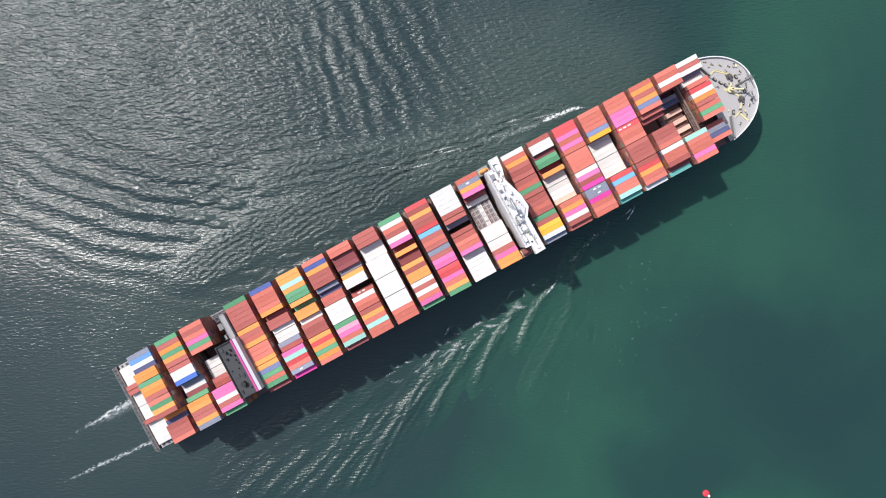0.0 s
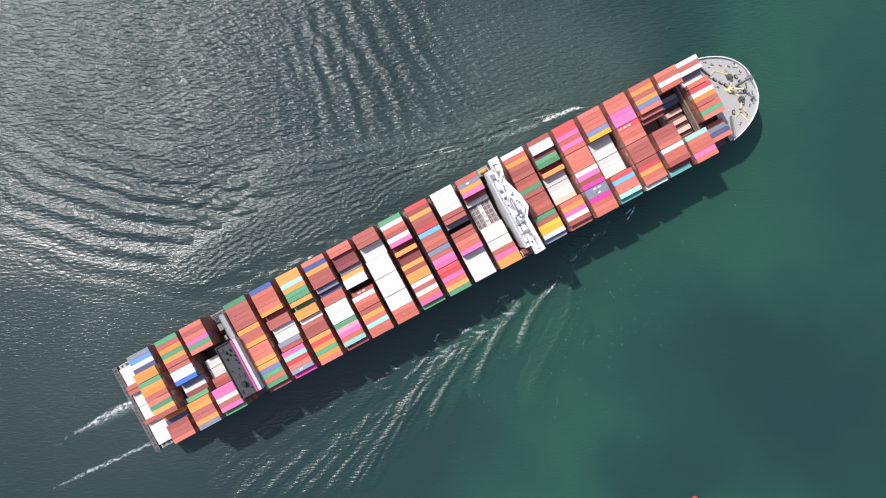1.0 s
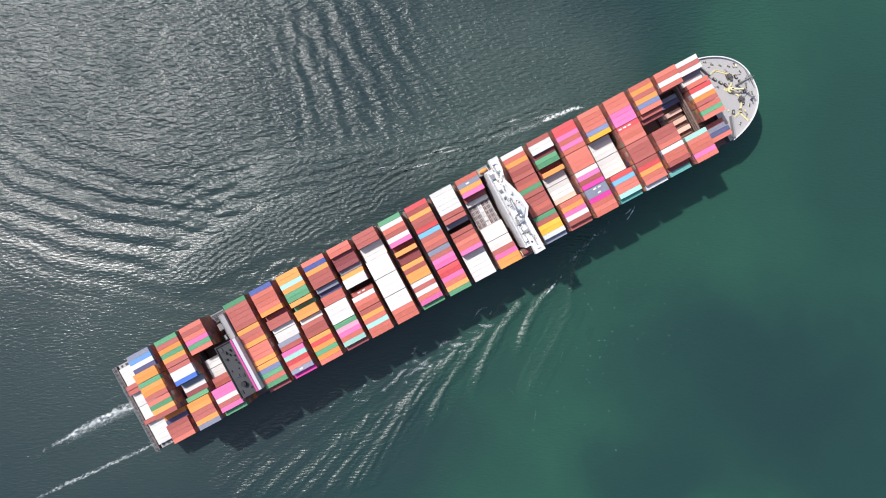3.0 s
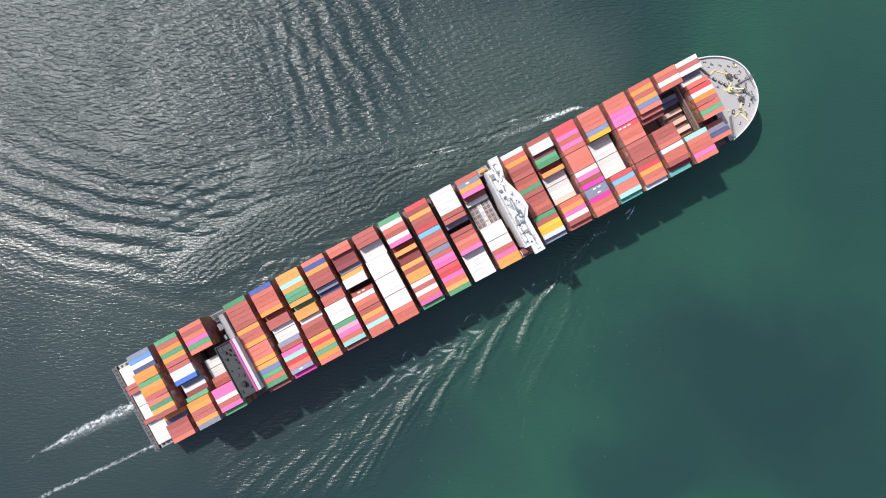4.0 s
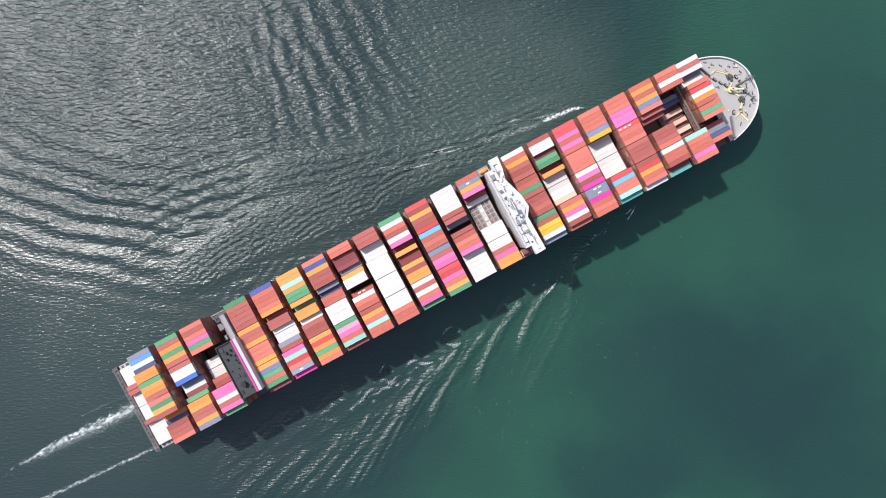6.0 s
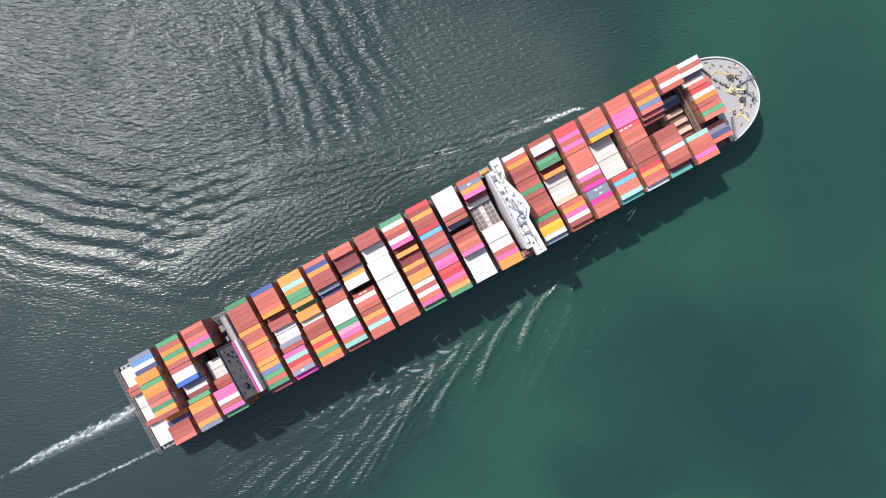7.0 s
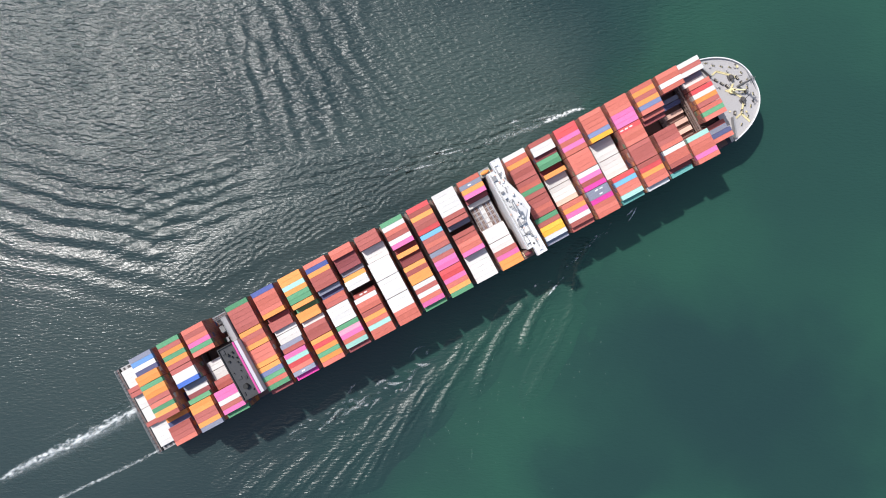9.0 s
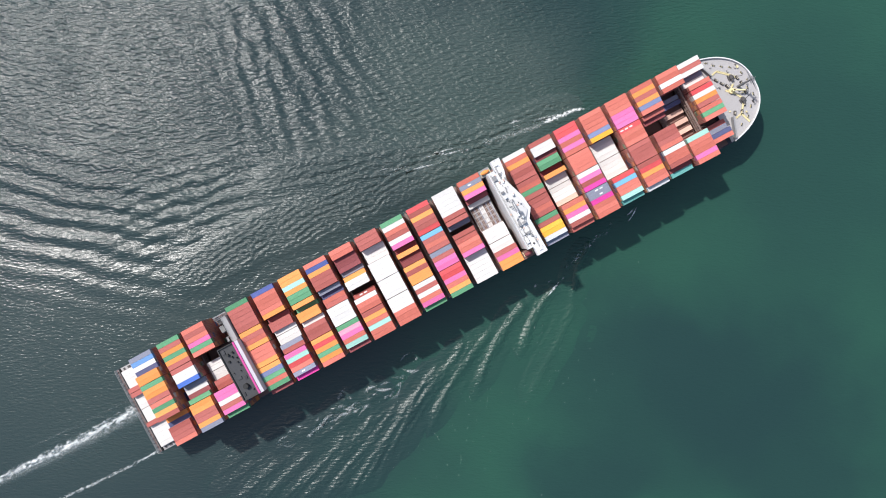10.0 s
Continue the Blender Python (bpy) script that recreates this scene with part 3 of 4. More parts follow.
def build_bridge():
    house = new("bridge_house", None)
    house.parent = ship
    tagged(house, "white bridge house across the whole beam")
    bm = bmesh.new()
    add_box(bm, 36.2, 42.6, -20.5, 21.5, DECK + 0.06, ROOF - 3.6)
    part("accommodation_block", bm, WHITE_PAINT, house)
    outline = [(40.0, 25.8), (45.0, 25.8), (44.4, 19.0), (43.0, 13.9), (46.4, 3.6), (47.1, -3.2), (44.2, -7.6), (44.6, -25.6), (39.2, -25.8), (39.2, -20.9), (36.2, -20.9), (36.2, 21.0), (40.0, 21.0)]
    bm = bmesh.new()
    add_prism(bm, outline, ROOF - 3.6, ROOF)
    wheel = part("wheelhouse", bm, WHITE_PAINT, house, "white wheelhouse with wings")
    # front windows, one by one
    front = [(44.4, 19.0), (43.0, 13.9), (46.4, 3.6), (47.1, -3.2), (44.2, -7.6)]
    for (ax, ay), (bx, by) in zip(front, front[1:]):
        n = max(1, int(math.hypot(bx - ax, by - ay) / 1.8))
        d = Vector((bx - ax, by - ay)).normalized()
        out = Vector((-d.y, d.x))
        for i in range(n):
            c = Vector((ax + (bx - ax) * (i + 0.5) / n, ay + (by - ay) * (i + 0.5) / n))
            bm = bmesh.new()
            q = [c - d * 0.7, c + d * 0.7, c + d * 0.7 + out * 0.06, c - d * 0.7 + out * 0.06]
            add_prism(bm, [(v.x, v.y) for v in q], ROOF - 2.2, ROOF - 0.9)
            part("window", bm, GLASS, wheel)
    # roof coaming along the edge
    bm = bmesh.new()
    loop = outline + outline[:1]
    rail(bm, loop, ROOF, 1.1, 0.06)
    part("railing", bm, WHITE_PAINT, house)
    # raised compass deck
    bm = bmesh.new()
    add_prism(bm, [(37.6, 12.0), (42.2, 12.0), (44.9, 3.0), (45.4, -3.0), (42.6, -7.0), (42.0, -9.0), (37.6, -9.0)], ROOF + 0.004, ROOF + 0.9)
    part("compass_deck", bm, PALE_DECK, house, "pale grey compass deck")
    z = ROOF + 0.9
    # radar mast
    bm = bmesh.new()
    for dx, dy in ((-0.7, -0.7), (0.7, -0.7), (0.7, 0.7), (-0.7, 0.7)):
        add_tube(bm, (39.6 + dx, 1.0 + dy, z), (39.6 + dx * 0.5, 1.0 + dy * 0.5, z + 9), 0.14, 8)
    for k in range(5):
        zz = z + 1.5 + 1.7 * k
        w = 0.66 - 0.06 * k
        add_box(bm, 39.6 - w, 39.6 + w, 1.0 - w, 1.0 - w + 0.08, zz, zz + 0.1)
        add_box(bm, 39.6 - w, 39.6 + w, 1.0 + w - 0.08, 1.0 + w, zz, zz + 0.1)
    add_box(bm, 39.3, 39.9, -3.0, 5.0, z + 5.8, z + 6.0)
    add_box(bm, 38.9, 40.3, -0.6, 2.6, z + 8.6, z + 8.8)
    mast = part("radar_mast", bm, GREY_STEEL, house, "grey lattice radar mast")
    for y, zz, l in ((-2.6, z + 6.05, 1.6), (4.6, z + 6.05, 1.3), (1.0, z + 8.85, 2.1)):
        bm = bmesh.new()
        add_tube(bm, (39.6, y, zz), (39.6, y, zz + 0.5), 0.25, 10)
        add_box(bm, 39.45, 39.75, y - l, y + l, zz + 0.5, zz + 0.75)
        part("radar_scanner", bm, WHITE_PAINT, mast)
    # domes, vents, lockers, cable trays
    for x, y, r in ((38.6, 6.6, 0.75), (42.4, 6.2, 0.6), (41.6, -5.6, 0.8), (38.4, -5.0, 0.45), (43.6, 1.2, 0.5)):
        bm = bmesh.new()
        add_tube(bm, (x, y, z), (x, y, z + 0.8), r * 0.5, 10)
        bmesh.ops.create_uvsphere(bm, u_segments=12, v_segments=8, radius=r, matrix=Matrix.Translation((x, y, z + 0.8 + r * 0.7)))
        part("antenna_dome", bm, WHITE_PAINT, house)
    for x, y, w, d, h in ((38.4, 9.6, 1.4, 1.0, 1.2), (38.2, 17.6, 1.8, 2.4, 1.0), (41.6, 18.4, 1.0, 1.0, 0.8), (40.0, -3.2, 1.2, 2.0, 1.4),
                          (38.6, -7.6, 1.0, 2.6, 1.1), (40.8, -8.2, 1.6, 1.0, 1.5), (38.0, -12.2, 1.0, 3.0, 0.9), (40.6, -13.6, 1.4, 1.2, 1.2),
                          (38.0, -17.0, 1.2, 2.2, 1.3), (42.6, -16.4, 0.8, 1.8, 0.7), (42.0, 23.4, 1.6, 1.2, 0.9), (42.0, -23.2, 1.6, 1.2, 0.9), (41.0, 14.6, 1.0, 1.6, 0.8)):
        bm = bmesh.new()
        zz = ROOF if y > 12 or y < -9 else z
        add_box(bm, x - w / 2, x + w / 2, y - d / 2, y + d / 2, zz + 0.004, zz + h)
        add_box(bm, x - w / 2 - 0.08, x + w / 2 + 0.08, y - d / 2 - 0.08, y + d / 2 + 0.08, zz + h, zz + h + 0.08)
        part("roof_locker", bm, random.choice((GREY_STEEL, PALE_DECK, WHITE_PAINT, GREY_STEEL)), house, "grey steel deck locker")
    for x0, y0, x1, y1 in ((37.0, 20.0, 37.0, -20.0), (38.0, 16.0, 41.5, 14.0), (38.5, -9.5, 38.5, -20.0), (41.5, -10.0, 42.0, -24.0), (41.0, 24.0, 41.0, 15.0)):
        bm = bmesh.new()
        for k in (0, 0.3, 0.6):
            add_tube(bm, (x0 + k, y0, ROOF + 0.15), (x1 + k, y1, ROOF + 0.15), 0.07, 6)
        part("pipe", bm, GREY_STEEL, house)
    rng = random.Random(3)
    for i in range(44):
        x, y = rng.uniform(36.8, 43.0), rng.uniform(-20, 20)
        zz = z if -9 < y < 12 and x > 37.6 else ROOF
        w, d, h = rng.uniform(0.25, 0.9), rng.uniform(0.25, 1.6), rng.uniform(0.2, 1.1)
        bm = bmesh.new()
        if i % 3:
            add_box(bm, x, x + w, y, y + d, zz + 0.004, zz + h)
        else:
            add_tube(bm, (x, y, zz), (x, y, zz + h), w * 0.5, 10)
            add_tube(bm, (x, y, zz + h), (x, y, zz + h + 0.15), w * 0.65, 10)
        part("roof_fitting", bm, rng.choice((DARK_STEEL, GREY_STEEL, GREY_STEEL, PALE_DECK, BOX_PAINT["e"])), house)
    bm = bmesh.new()
    for i in range(7):
        add_box(bm, 37.2 + i * 0.35, 37.5 + i * 0.35, -13.9, -12.9, ROOF + 0.1 + i * 0.12, ROOF + 0.16 + i * 0.12)
    part("stairs", bm, GREY_STEEL, house)
    for k, (x, y, h) in enumerate(((37.2, 6.0, 6.0), (44.2, -1.0, 5.0), (38.0, -10.5, 4.0), (43.4, 22.0, 3.0), (43.4, -22.5, 3.0))):
        bm = bmesh.new()
        add_tube(bm, (x, y, ROOF), (x, y, ROOF + h), 0.09, 8, 0.04)
        part("whip_aerial", bm, GREY_STEEL, house)
    # lifeboats on the side decks below the wings
    for y, s in ((23.4, 1), (-23.4, -1)):
        bm = bmesh.new()
        add_box(bm, 33.8, 39.6, y - 2.0, y + 2.0, DECK + 0.06, 40.0)
        deckhouse = part("side_deck", bm, BROWN_DECK if s < 0 else GREY_STEEL, house)
        bm = bmesh.new()
        bmesh.ops.create_uvsphere(bm, u_segments=14, v_segments=8, radius=1.0, matrix=Matrix.Translation((36.6, y, 41.4)) @ Matrix.Diagonal((2.5, 1.05, 1.1, 1)))
        part("lifeboat", bm, BOX_PAINT["o" if s > 0 else "d"], house, "orange enclosed lifeboat" if s > 0 else "dark red enclosed lifeboat")
        for dx in (-2.4, 2.4):
            bm = bmesh.new()
            add_tube(bm, (36.6 + dx, y - 1.7 * s, 40.0), (36.6 + dx, y - 1.4 * s, 43.6), 0.16, 8)
            add_tube(bm, (36.6 + dx, y - 1.4 * s, 43.6), (36.6 + dx, y + 0.6 * s, 44.0), 0.14, 8)
            part("davit", bm, YELLOW, house, "yellow davit")


build_bridge()


# ---- funnel casing ----
def build_casing():
    top = 45.0
    bm = bmesh.new()
    add_box(bm, -124.5, -116.0, -20.9, 8.2, DECK + 0.06, top)
    casing = part("engine_casing", bm, CASING_PAINT, ship, "dark grey flat-topped engine casing")
    bm = bmesh.new()
    for x0, x1, y0, y1 in ((-124.5, -124.0, -20.9, 8.2), (-124.0, -116.0, -20.9, -20.4), (-124.0, -116.0, 7.7, 8.2)):
        add_box(bm, x0, x1, y0, y1, top, top + 0.9)
    part("coaming", bm, BLACK, casing, "black raised rim")
    bm = bmesh.new()
    add_box(bm, -116.0, -115.0, -20.9, 8.2, DECK + 0.06, top + 0.9)
    part("funnel_stripe", bm, MAGENTA, casing, "magenta painted band")
    bm = bmesh.new()
    add_box(bm, -115.0, -113.2, -20.9, 8.2, DECK + 0.06, top + 0.4)
    part("casing_front", bm, LILAC, casing, "pale grey-white front wall")
    bm = bmesh.new()
    add_tube(bm, (-119.8, -14.5, top + 0.004), (-119.8, -14.5, top + 2.0), 1.35, 24)
    funnel = part("funnel", bm, BLACK, casing, "sooty black round exhaust")
    bm = bmesh.new()
    add_tube(bm, (-119.8, -14.5, top + 2.0), (-119.8, -14.5, top + 2.1), 1.0, 20)
    part("exhaust_mouth", bm, BLACK, funnel)
    for x, y, r, h in ((-120.8, 3.6, 0.7, 1.4), (-119.4, 1.8, 0.5, 1.2), (-118.2, 3.8, 0.5, 1.3), (-117.4, 0.4, 0.4, 1.0), (-118.0, -1.8, 0.4, 1.1),
                       (-117.4, -3.8, 0.35, 0.9), (-121.8, 0.2, 0.6, 1.0), (-118.6, -6.4, 0.3, 0.8), (-122.4, -6.0, 0.35, 0.8), (-117.4, -17.5, 0.4, 0.8)):
        bm = bmesh.new()
        add_tube(bm, (x, y, top), (x, y, top + h), r, 14)
        part("exhaust_pipe", bm, BLACK, casing, "black exhaust pipe")
    for x, y, w, d in ((-122.3, 5.6, 1.6, 2.0), (-121.0, -9.5, 2.2, 1.4), (-118.0, -10.6, 1.2, 1.6), (-122.6, -17.8, 1.2, 1.8)):
        bm = bmesh.new()
        add_box(bm, x - w / 2, x + w / 2, y - d / 2, y + d / 2, top, top + 0.5)
        part("roof_hatch", bm, CASING_PAINT, casing)
    # pale deckhouse and machinery on the open side of the casing
    bm = bmesh.new()
    add_box(bm, -116.4, -113.6, 8.4, 22.0, DECK + 0.06, 42.6)
    side = part("deckhouse", bm, DECK_PAINT, ship, "pale grey narrow deckhouse")
    bm = bmesh.new()
    rail(bm, [(-116.3, 8.6), (-116.3, 21.9), (-113.7, 21.9)], 42.6, 1.1, 0.06)
    part("railing", bm, DARK_STEEL, side)
    for x, y, w, d, z0, h in ((-119.6, 21.0, 3.4, 3.4, 34.0, 1.4), (-121.6, 17.0, 3.0, 4.0, 30.0, 2.0), (-119.0, 12.0, 3.2, 5.0, 31.0, 1.5), (-122.6, 11.0, 2.0, 3.0, 28.0, 1.6), (-118.4, 16.6, 1.4, 2.0, 36.0, 1.2)):
        bm = bmesh.new()
        add_box(bm, x - w / 2, x + w / 2, y - d / 2, y + d / 2, DECK + 0.06, z0)
        add_box(bm, x - w / 2 + 0.3, x + w / 2 - 0.3, y - d / 2 + 0.3, y + d / 2 - 0.3, z0, z0 + h)
        part("vent_house", bm, random.choice((DARK_STEEL, BROWN_DECK, GREY_STEEL)), ship, "dark ventilation house")
    for i in range(5):
        bm = bmesh.new()
        y = 23.8 - i * 0.9
        rail(bm, [(-121.5, y), (-114.0, y)], 38.0 - i, 1.1, 0.06)
        add_box(bm, -121.5, -114.0, y - 0.35, y + 0.35, 37.9 - i, 38.0 - i)
        part("gangway", bm, GREY_STEEL, ship, "grey steel gangway with railings")


build_casing()


# ---- forecastle ----
def build_forecastle():
    z = sheer(170) + 0.09

    def winch(x, y, turn):
        m = pose(x, y, z, 0, 0, turn) @ Matrix.Scale(0.75, 4)
        bm = bmesh.new()
        add_box(bm, -1.0, 1.0, -1.4, 1.4, 0, 0.25)
        for yy in (-1.1, -0.1, 0.9):
            add_box(bm, -0.7, 0.7, yy, yy + 0.22, 0.25, 1.6)
        add_box(bm, -0.6, 0.6, 1.15, 1.8, 0.2, 1.2)
        bm.transform(m)
        w = part("mooring_winch", bm, DARK_STEEL, ship, "dark steel mooring winch")
        for y0, y1, r in ((-0.85, -0.15, 0.55), (0.15, 0.85, 0.5)):
            bm = bmesh.new()
            add_tube(bm, (0, y0, 0.95), (0, y1, 0.95), r, 14)
            bm.transform(m)
            part("drum", bm, ROPE, w, "drum wound with pale rope")

    for x, y, a in ((171.0, 9.2, 30), (173.0, 6.2, 30), (174.8, 3.6, 20), (181.6, 5.2, 10), (182.4, 1.6, 0), (182.2, -3.6, -10), (175.4, -12.2, -20), (171.6, -11.0, -30), (178.4, -9.0, -25)):
        winch(x, y, a)
    # pairs of bollards
    for x, y, a in ((177.0, 14.6, -50), (180.8, 12.0, -55), (184.9, 6.6, -70), (186.0, 1.6, -85), (185.2, -6.4, 70), (181.0, -11.6, 55), (173.4, 17.0, -40), (177.0, -15.8, 45), (172.0, -18.0, 40), (170.6, 20.0, -30), (179.0, 8.0, -30), (184.0, -2.0, 80)):
        m = pose(x, y, z, 0, 0, a) @ Matrix.Scale(0.8, 4)
        bm = bmesh.new()
        add_box(bm, -1.0, 1.0, -0.4, 0.4, 0, 0.12)
        bm.transform(m)
        base = part("bollard_base", bm, YELLOW, ship, "yellow bollard base")
        for dx in (-0.6, 0.6):
            bm = bmesh.new()
            add_tube(bm, (dx, 0, 0.12), (dx, 0, 0.95), 0.28, 12)
            add_tube(bm, (dx, 0, 0.95), (dx, 0, 1.05), 0.36, 12)
            bm.transform(m)
            part("bollard", bm, DARK_STEEL, base)
    # yellow walkways painted and railed over the deck
    for pts in (((169.0, 12.4), (173.4, 13.4), (177.6, 9.6), (181.0, 6.0)), ((173.0, 2.2), (177.0, -2.0), (179.6, -6.8), (174.6, -12.8), (176.6, -18.6)), ((174.6, -12.8), (171.0, -13.6)), ((175.4, 0.8), (178.2, 3.4))):
        bm = bmesh.new()
        for (ax, ay), (bx, by) in zip(pts, pts[1:]):
            d = Vector((bx - ax, by - ay)).normalized() * 0.45
            q = [(ax - d.y, ay + d.x), (ax + d.y, ay - d.x), (bx + d.y, by - d.x), (bx - d.y, by + d.x)]
            add_prism(bm, q, z, z + 0.35)
        part("walkway", bm, YELLOW, ship, "yellow raised walkway")
        bm = bmesh.new()
        rail(bm, [(x + 0.3, y + 0.3) for x, y in pts], z, 1.1, 0.045)
        part("railing", bm, YELLOW, ship)
    # windlass house, hatch and stores crane
    bm = bmesh.new()
    add_tube(bm, (175.4, 0.4, z), (175.4, 0.4, z + 1.6), 1.5, 16)
    add_tube(bm, (175.4, 0.4, z + 1.6), (175.4, 0.4, z + 4.0), 0.8, 14)
    crane = part("stores_crane", bm, YELLOW, ship, "yellow deck crane")
    bm = bmesh.new()
    add_box(bm, 175.2, 181.5, 0.0, 0.7, z + 3.4, z + 4.0)
    bm.transform(Matrix.Translation((175.4, 0.4, 0)) @ pose(0, 0, 0, 0, 0, -28) @ Matrix.Translation((-175.4, -0.4, 0)))
    part("jib", bm, YELLOW, crane)
    for y in (6.6, -6.8):
        bm = bmesh.new()
        add_box(bm, 177.0, 180.4, y - 1.1, y + 1.1, z, z + 0.5)
        add_tube(bm, (178.6, y - 1.8, z + 1.0), (178.6, y + 1.8, z + 1.0), 0.8, 14)
        add_tube(bm, (178.6, y - 0.4, z + 1.0), (178.6, y + 0.4, z + 1.0), 1.2, 14)
        part("windlass", bm, DARK_STEEL, ship, "dark anchor windlass")
        bm = bmesh.new()
        for i in range(16):
            add_box(bm, 180.2 + i * 0.28, 180.42 + i * 0.28, y * (1 - i * 0.015) - 0.12, y * (1 - i * 0.015) + 0.12, z, z + 0.18)
        part("anchor_chain", bm, DARK_STEEL, ship)
    # foremast
    bm = bmesh.new()
    add_tube(bm, (179.9, 0.9, z), (179.9, 0.9, z + 17.0), 0.75, 14, 0.4)
    add_box(bm, 179.4, 180.4, -0.6, 2.4, z + 17.0, z + 17.2)
    add_tube(bm, (179.9, 0.9, z + 17.2), (179.9, 0.9, z + 20.0), 0.15, 8)
    mast = part("foremast", bm, GREY_STEEL, ship, "grey tubular foremast")
    bm = bmesh.new()
    add_box(bm, 179.6, 180.2, -1.2, 3.0, z + 13.6, z + 13.8)
    part("crosstree", bm, GREY_STEEL, mast)
    # breakwater behind the mooring deck
    bm = bmesh.new()
    add_prism(bm, [(164.6, -22.8), (168.6, -12.0), (169.2, -12.0), (165.4, -22.8)], z, z + 3.2)
    part("breakwater", bm, GREY_STEEL, ship, "grey steel breakwater")
    bm = bmesh.new()
    add_prism(bm, [(164.6, 22.8), (168.6, 12.0), (169.2, 12.0), (165.4, 22.8)], z, z + 3.2)
    part("breakwater", bm, GREY_STEEL, ship, "grey steel breakwater")
    for i in range(26):
        bm = bmesh.new()
        x = 169 + 17 * random.random()
        y = (random.random() * 2 - 1) * (half_deck(x) - 3)
        w, d, h = random.uniform(0.3, 0.9), random.uniform(0.3, 1.3), random.uniform(0.3, 1.0)
        add_box(bm, x, x + w, y, y + d, z, z + h)
        add_box(bm, x - 0.06, x + w + 0.06, y - 0.06, y + d + 0.06, z + h, z + h + 0.06)
        part("deck_fitting", bm, random.choice((DARK_STEEL, GREY_STEEL, DECK_PAINT, YELLOW)), ship)


build_forecastle()


# ---- stern ----
def build_stern():
    z = DECK + 0.07
    # open lattice gallery across the transom
    bm = bmesh.new()
    for x in (-188.8, -186.4):
        add_box(bm, x, x + 0.14, -25.2, 25.2, z + 2.2, z + 2.34)
        add_box(bm, x, x + 0.14, -25.2, 25.2, z + 1.1, z + 1.2)
    for i in range(41):
        y = -25.2 + i * 1.26
        add_box(bm, -188.8, -188.66, y, y + 0.14, z, z + 2.3)
        add_box(bm, -186.4, -186.26, y, y + 0.14, z, z + 2.3)
        add_box(bm, -188.8, -186.3, y, y + 0.1, z + 2.2, z + 2.3)
        add_tube(bm, (-188.7, y, z + 2.25), (-186.4, y + (1.26 if i % 2 else -1.26), z + 2.25), 0.06, 6)
    part("stern_gallery", bm, GREY_STEEL, ship, "grey steel lattice gallery")
    bm = bmesh.new()
    add_box(bm, -186.1, -185.4, -25.0, 25.0, z, z + 2.6)
    part("transom_coaming", bm, BLACK, ship, "black coaming")
    for y0, y1 in ((22.7, 25.2), (-25.2, -22.7)):
        bm = bmesh.new()
        add_box(bm, -185.2, -172.6, y0, y1, z, z + 1.7)
        plate = part("mooring_platform", bm, DECK_PAINT, ship, "grey-green mooring platform")
        for k in range(4):
            bm = bmesh.new()
            x = -183.8 + k * 2.6
            add_box(bm, x, x + (1.5 if k % 2 else 0.9), y0 + 0.7, y1 - 0.6, z + 1.704, z + 2.1)
            part("roller_fairlead", bm, DARK_STEEL, plate, "dark fairlead")
    for i in range(18):
        bm = bmesh.new()
        x, y = random.uniform(-188.2, -186.8), random.uniform(-24, 24)
        add_tube(bm, (x, y, z), (x, y, z + random.uniform(0.5, 1.2)), random.uniform(0.2, 0.4), 10)
        part("bollard", bm, random.choice((DARK_STEEL, GREY_STEEL)), ship)


build_stern()
build_hatches()
build_lashing_bridges()
build_lower_tiers()
build_containers()


# ---- wake ----
def wake_sheet(name, label, u0, u1, v0, v1, step, lift, shape):
    """The ship's own waves on one side: a patch of water with real relief that dips under the sea at its rim.

    u runs across the swell's grid, v up it; shape gives height, ruffle and cover from the ship's x and y."""
    us, vs = np.arange(u0, u1, step), np.arange(v0, v1, step)
    U, V = np.meshgrid(us, vs)
    c, s = math.cos(radians(TURN)), math.sin(radians(TURN))
    Z, ruffle, cover = shape(U * c + V * s, V * c - U * s, U, V)
    rim = np.clip(np.minimum(np.minimum(U - u0, u1 - U), np.minimum(V - v0, v1 - V)) / 14, 0, 1)
    cover = np.clip(cover, 0, 1) * rim
    # the rim dips gently under the sea
    Z = Z * np.clip(cover * 1.2, 0, 1) + lift * np.clip(cover * 2.0, 0, 1) - 0.3 * (1 - np.clip(cover * 2.0, 0, 1))
    ny, nx = U.shape
    idx = np.arange(nx * ny).reshape(ny, nx)
    quads = np.stack([idx[:-1, :-1], idx[:-1, 1:], idx[1:, 1:], idx[1:, :-1]], -1).reshape(-1, 4)
    seen = (cover.reshape(-1)[quads] > 0.004).any(1)
    quads = quads[seen]
    used, flat = np.unique(quads, return_inverse=True)
    me = bpy.data.meshes.new(name)
    me.from_pydata(np.stack([U, V, Z], -1).reshape(-1, 3)[used].tolist(), [], flat.reshape(-1, 4).tolist())
    me.materials.append(WATER)
    me.polygons.foreach_set("use_smooth", [True] * len(me.polygons))
    for key, much in (("ruffle", 0.36), ("fine_ripple", 0.11)):
        at = me.attributes.new(key, "FLOAT", "POINT")
        at.data.foreach_set("value", (much * ruffle * np.clip(cover * 1.15, 0, 1) ** 1.5).reshape(-1)[used])
    ob = tagged(new(name, me), label, "wave", kind="structure")
    return sail(ob, pose(0, 0, 0, 0, 0, -TURN))


